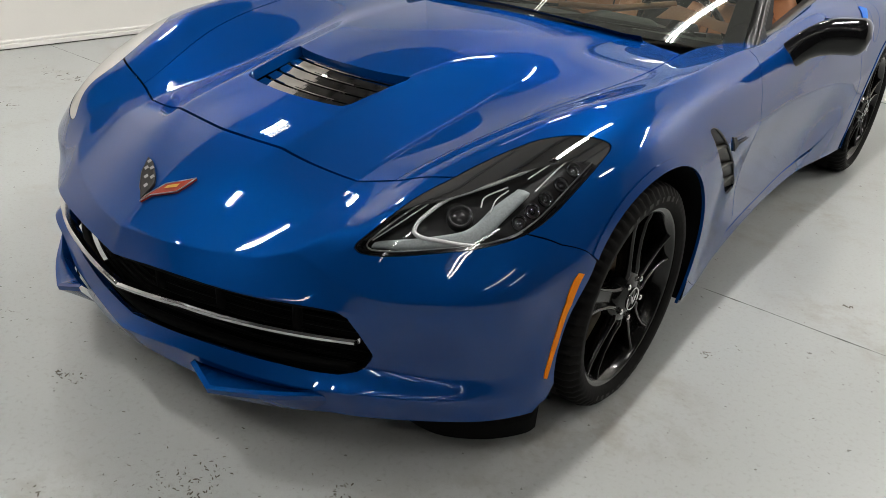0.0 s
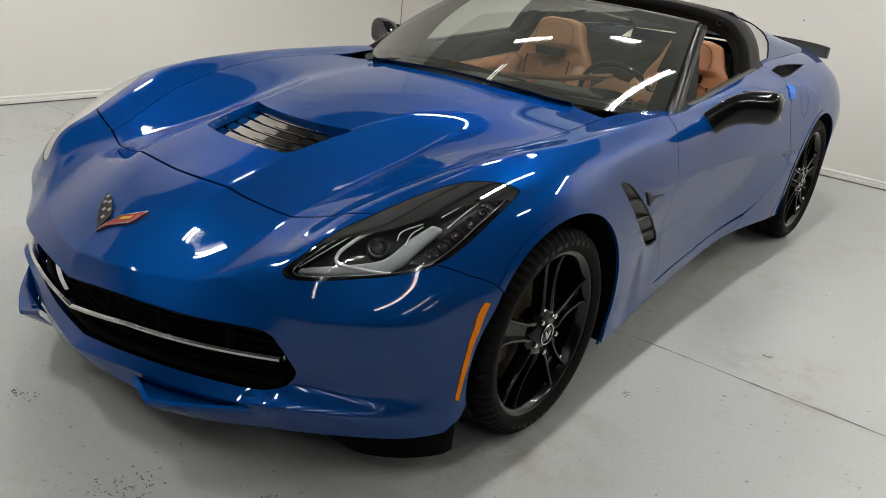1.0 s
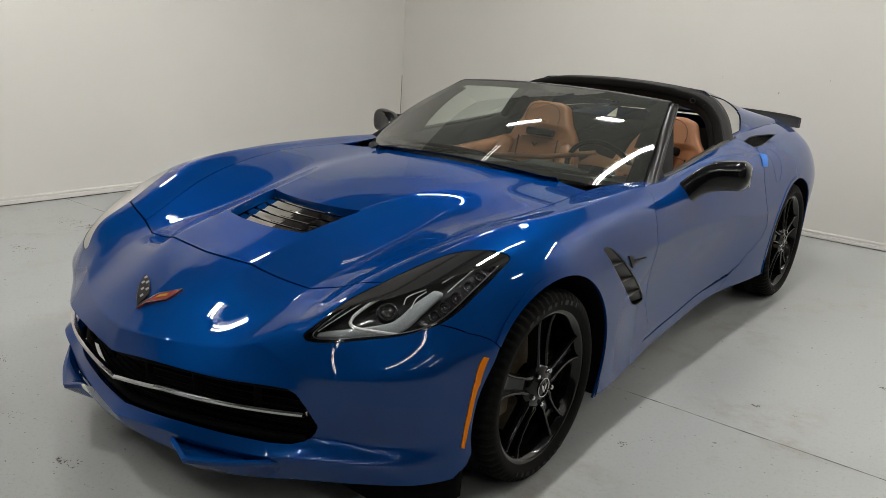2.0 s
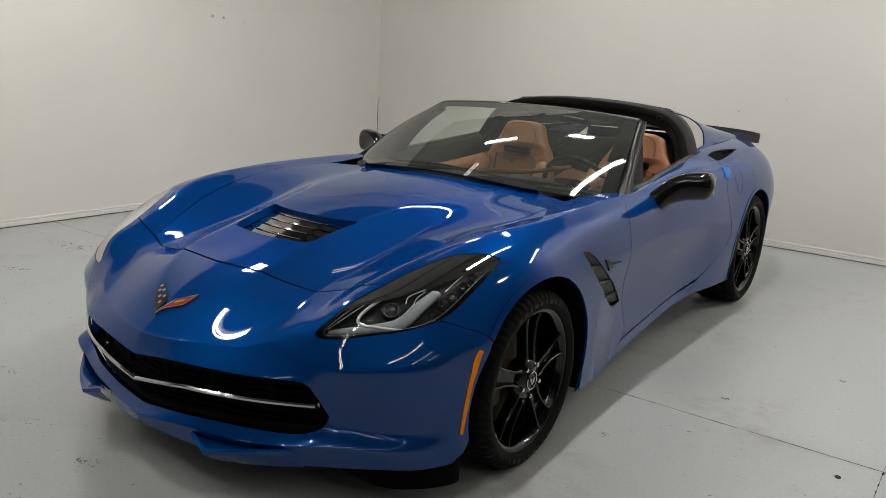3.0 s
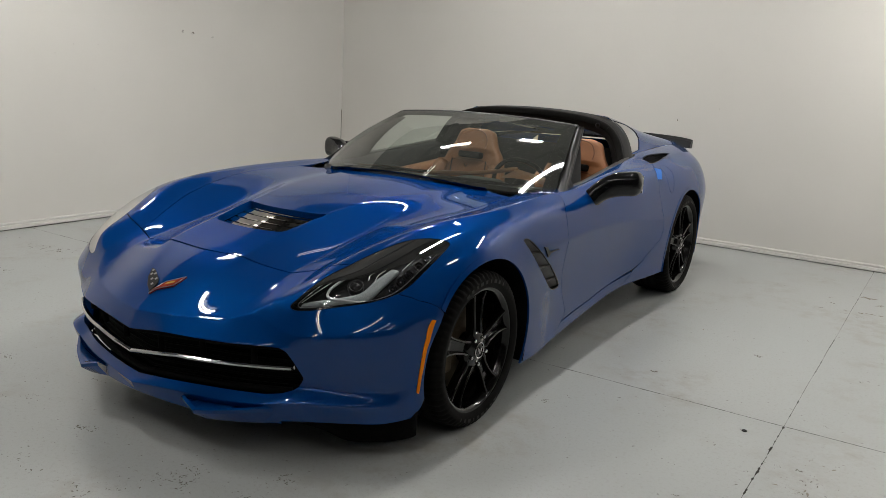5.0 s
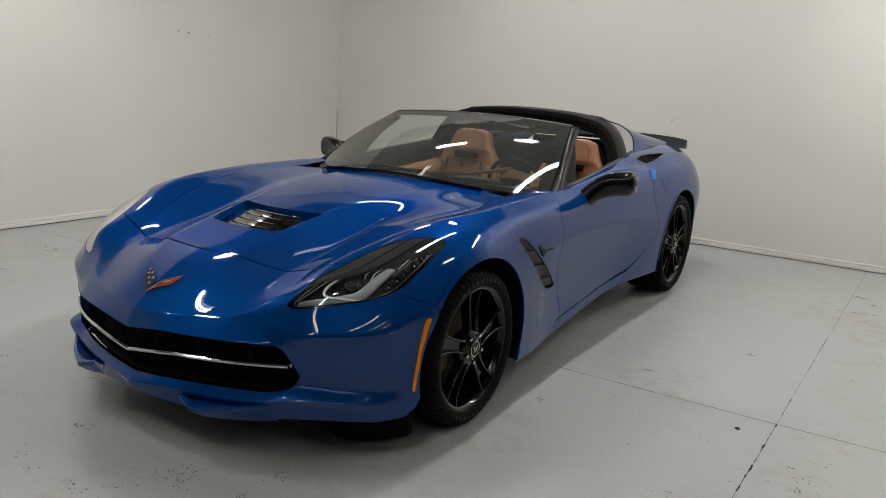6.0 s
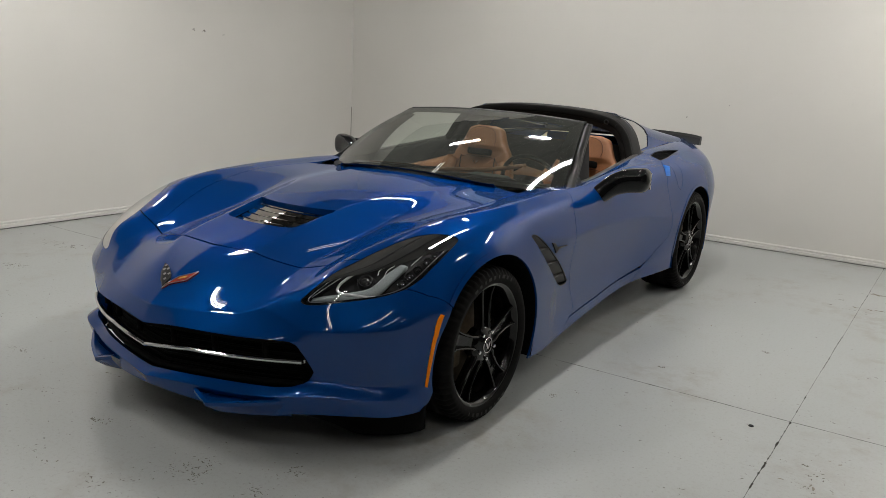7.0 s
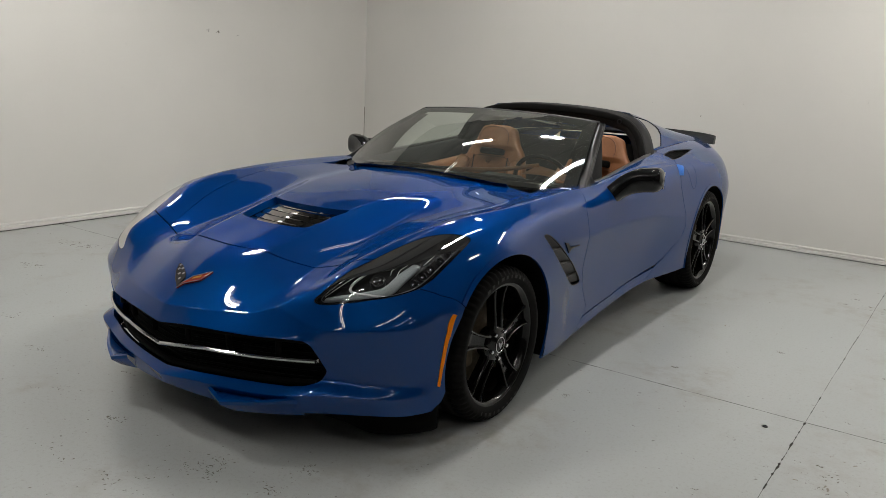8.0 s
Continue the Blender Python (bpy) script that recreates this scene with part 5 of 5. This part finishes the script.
# ---- badges and tape ----
for side, m in ((-1, SATIN_BLACK), (1, RED)):
    uvs = [(4.42, 0.0), (4.50, 0.12), (4.54, 0.22), (4.73, 0.44), (4.94, 0.55), (4.92, 0.42), (4.78, 0.14), (4.67, 0.01)] if side < 0 else [(4.39, 0.01), (4.5, 0.03), (4.74, 0.18), (4.87, 0.41), (4.96, 0.54), (4.79, 0.5), (4.68, 0.45), (4.52, 0.1)]
    top, low = [on_body(u, v, -0.007, side) for u, v in uvs], [on_body(u, v, 0.002, side) for u, v in uvs]
    k = len(uvs)
    flag = mesh_object("nose_badge", top + low, [tuple(range(k))] + [(j, (j + 1) % k, k + (j + 1) % k, k + j) for j in range(k)], m, car, "winged enamel nose badge of plain shapes", smooth=False)
    V, Fc = tube([p for p in top], 0.0016, 6, closed=True)
    mesh_object("badge_rim", V, Fc, STEEL if side < 0 else SATIN_METAL, flag, "dark chrome rim")
    if side < 0:
        for u, v in ((4.60, 0.12), (4.70, 0.26), (4.80, 0.40), (4.74, 0.14), (4.84, 0.30), (4.90, 0.46)):
            c = [on_body(u + du, v + dv, -0.0085, -1) for du, dv in ((-0.035, -0.02), (0.02, -0.045), (0.035, 0.02), (-0.02, 0.045))]
            mesh_object("badge_check", c, [(0, 1, 2, 3)], SATIN_METAL, flag, smooth=False)
    if side > 0:
        c = [on_body(u, v, -0.0085, 1) for u, v in ((4.66, 0.22), (4.72, 0.24), (4.80, 0.40), (4.74, 0.40))]
        mesh_object("badge_shield", c, [(0, 1, 2, 3)], YELLOW, flag, smooth=False)
for side in (1, -1):
    uvs = [(8.48, 6.11), (8.55, 6.12), (8.61, 6.21), (8.88, 6.17), (8.64, 6.25), (8.56, 6.35), (8.52, 6.22)]
    top, low = [on_body(u, v, -0.006, side) for u, v in uvs], [on_body(u, v, 0.002, side) for u, v in uvs]
    k = len(uvs)
    mesh_object("fender_badge", top + low, [tuple(range(k))] + [(j, (j + 1) % k, k + (j + 1) % k, k + j) for j in range(k)], STEEL, car, "small dark metal fender badge", smooth=False)
tape_corners = ((12.01, 4.30), (12.14, 4.61), (11.99, 5.12), (11.85, 5.08))


def tape_point(a, b, d):
    p, q, r, w = (np.array(c) for c in tape_corners)
    u, v = (1 - b) * ((1 - a) * p + a * q) + b * ((1 - a) * w + a * r)
    return on_body(u, v, d, 1)


V, Fc = lattice(lambda a, b: tape_point(a, b, -0.004), 6, 8)
V2, F2 = lattice(lambda a, b: tape_point(a, b, -0.001), 6, 8)
tp = mesh_object("masking_tape", V + V2, Fc + [tuple(i + len(V) for i in f[::-1]) for f in F2], TAPE, None)
tagged(tp, "torn piece of blue masking tape stuck beside the fuel door", "tape")


# ---- marks on walls and floor ----
def specks(name, spots, seed, material, label, category, plane="z", at=0.0022):
    """Clusters of small irregular flakes lying on a surface: (x, y, spread, count, size)."""
    rng = random.Random(seed)
    V, Fc = [], []
    for x, y, spread, count, size in spots:
        for _ in range(count):
            cx, cy = x + rng.gauss(0, spread), y + rng.gauss(0, spread * 0.6)
            r, k, turn, way = size * 1.2 * rng.uniform(0.2, 1) ** 1.4, rng.randint(6, 9), rng.uniform(0, 6), rng.uniform(0, 3.14)
            n = len(V)
            for j in range(k):
                a = turn + 2 * math.pi * j / k
                q = r * rng.uniform(0.5, 1.1)
                e, f = q * math.cos(a) * 1.7, q * math.sin(a) * 0.6
                px, py = cx + e * math.cos(way) - f * math.sin(way), cy + e * math.sin(way) + f * math.cos(way)
                V.append((px, py, at) if plane == "z" else (at, px, py) if plane == "x" else (px, at, py))
            Fc.append(tuple(range(n, n + k)))
    return tagged(mesh_object(name, V, Fc, material, None, smooth=False), label, category, kind="stuff")


GRIME = mat("floor_grime", (0.12, 0.103, 0.082), 0.8, grain=0.3, scale=300)
DUST = mat("floor_dust", (0.27, 0.26, 0.235), 0.8, grain=0.2, scale=300)
specks("floor_grime", [(-0.235, -0.995, 0.014, 22, 0.006), (-0.19, -0.972, 0.022, 16, 0.004), (0.36, -1.00, 0.045, 40, 0.004), (0.29, -1.06, 0.05, 26, 0.004), (0.396, -1.028, 0.02, 14, 0.004), (0.626, -0.793, 0.022, 30, 0.004), (0.632, -0.968, 0.028, 30, 0.004), (-1.215, -0.80, 0.012, 8, 0.005), (-0.732, -1.036, 0.012, 6, 0.004), (0.248, -1.182, 0.010, 6, 0.004), (-0.03, -1.266, 0.05, 12, 0.004), (-2.643, -0.026, 0.05, 26, 0.008), (-2.916, 0.482, 0.10, 30, 0.010),
                       (1.018, 0.405, 0.014, 18, 0.004), (1.276, 1.091, 0.014, 14, 0.005), (1.10, 0.508, 0.02, 6, 0.003), (1.633, 1.697, 0.012, 10, 0.006), (1.421, 1.112, 0.01, 5, 0.004), (1.785, 3.207, 0.012, 6, 0.007), (1.75, 3.015, 0.010, 4, 0.006), (2.162, 1.688, 0.008, 4, 0.005), (2.135, 1.655, 0.008, 3, 0.005), (2.076, 0.951, 0.006, 4, 0.005), (2.057, 0.446, 0.008, 7, 0.005), (2.101, 0.381, 0.025, 12, 0.005), (1.974, 0.433, 0.008, 5, 0.004), (1.732, -0.035, 0.012, 5, 0.004), (1.729, 0.473, 0.015, 5, 0.004), (1.612, 0.548, 0.008, 3, 0.003), (1.654, 0.192, 0.010, 4, 0.003), (1.37, 0.305, 0.010, 4, 0.003), (0.775, 1.097, 0.02, 8, 0.004),
                       (1.6, 0.3, 0.3, 30, 0.0028), (0.0, -1.15, 0.35, 60, 0.0028), (-0.7, -0.9, 0.5, 60, 0.003), (1.6, 2.1, 0.5, 30, 0.004), (2.5, 1.8, 0.5, 30, 0.004), (-2.2, 0.6, 0.6, 50, 0.005), (-1.8, -0.2, 0.5, 50, 0.004), (0.9, -1.05, 0.3, 40, 0.003), (-0.626, -0.967, 0.03, 14, 0.004), (-0.60, -0.69, 0.02, 10, 0.004), (-0.19, -1.257, 0.03, 12, 0.004), (-1.70, -0.63, 0.04, 14, 0.005), (0.15, -1.26, 0.05, 30, 0.004), (0.34, -0.93, 0.03, 18, 0.004), (-1.13, -0.79, 0.03, 16, 0.005), (2.056, 0.445, 0.006, 8, 0.005), (2.09, 0.256, 0.03, 12, 0.005), (-3.1, 0.49, 0.06, 20, 0.006)], 3, GRIME, "dark grime specks and scuffs on the floor", "grime")
STAIN = mat("brown_floor_stain", (0.27, 0.245, 0.205), 0.7, grain=0.2, scale=80)
specks("floor_stain", [(1.963, 3.537, 0.02, 14, 0.020), (1.977, 3.072, 0.006, 6, 0.010), (2.015, 3.082, 0.006, 6, 0.010), (2.052, 3.083, 0.006, 6, 0.010), (2.085, 3.089, 0.006, 6, 0.010), (1.90, 3.069, 0.012, 6, 0.009), (1.755, 3.354, 0.03, 8, 0.010), (2.078, 3.358, 0.03, 8, 0.012), (1.287, 1.971, 0.02, 5, 0.008), (2.094, 0.277, 0.04, 10, 0.008), (2.127, 0.568, 0.05, 8, 0.007)], 9, STAIN, "faded brown tyre prints and stains on the floor", "stain", at=0.0015)
specks("floor_dust", [(0.62, -0.80, 0.06, 24, 0.004), (0.62, -0.97, 0.06, 24, 0.004), (0.30, -0.98, 0.08, 30, 0.004), (1.0, 0.40, 0.04, 10, 0.004), (1.88, 2.95, 0.10, 20, 0.006), (2.05, 0.5, 0.15, 14, 0.005)], 5, DUST, "pale dusty scuffs on the floor paint", "scuffs", at=0.0018)
V, Fc = revolve([(0.0005, 0.0015), (0.007, 0.0015), (0.008, 0.004), (0.010, 0.0035), (0.011, 0.0)], 20, "z")
ring = mesh_object("floor_anchor", V, Fc, STEEL)
ring.location = (1.800, 0.676, 0.001)
tagged(ring, "small dark metal anchor sleeve set in the floor", "floor anchor")
specks("wall_scuff", [(2.32, 1.624, 0.012, 7, 0.006), (2.44, 1.612, 0.010, 8, 0.006), (2.66, 1.593, 0.006, 4, 0.005), (1.1, 1.2, 0.5, 8, 0.003)], 7, GRIME, "small dark scuffs on the white wall", "scuffs", "x", X0 + 0.002)
specks("wall_scuff", [(-0.283, 1.150, 0.006, 3, 0.006), (-0.283, 1.175, 0.006, 3, 0.006), (0.182, 1.083, 0.006, 3, 0.005), (1.2, 1.6, 0.5, 8, 0.003)], 8, GRIME, "small dark scuffs on the white wall", "scuffs", "y", Y1 - 0.002)
V, Fc = tube([(X0 + 0.003, Y1 - 0.004, 0.10), (X0 + 0.004, Y1 - 0.005, 0.5), (X0 + 0.003, Y1 - 0.004, 0.90)], 0.0028, 5)
tagged(mesh_object("corner_crack", V, Fc, GRIME), "thin dark crack down the wall corner", "crack", kind="structure")
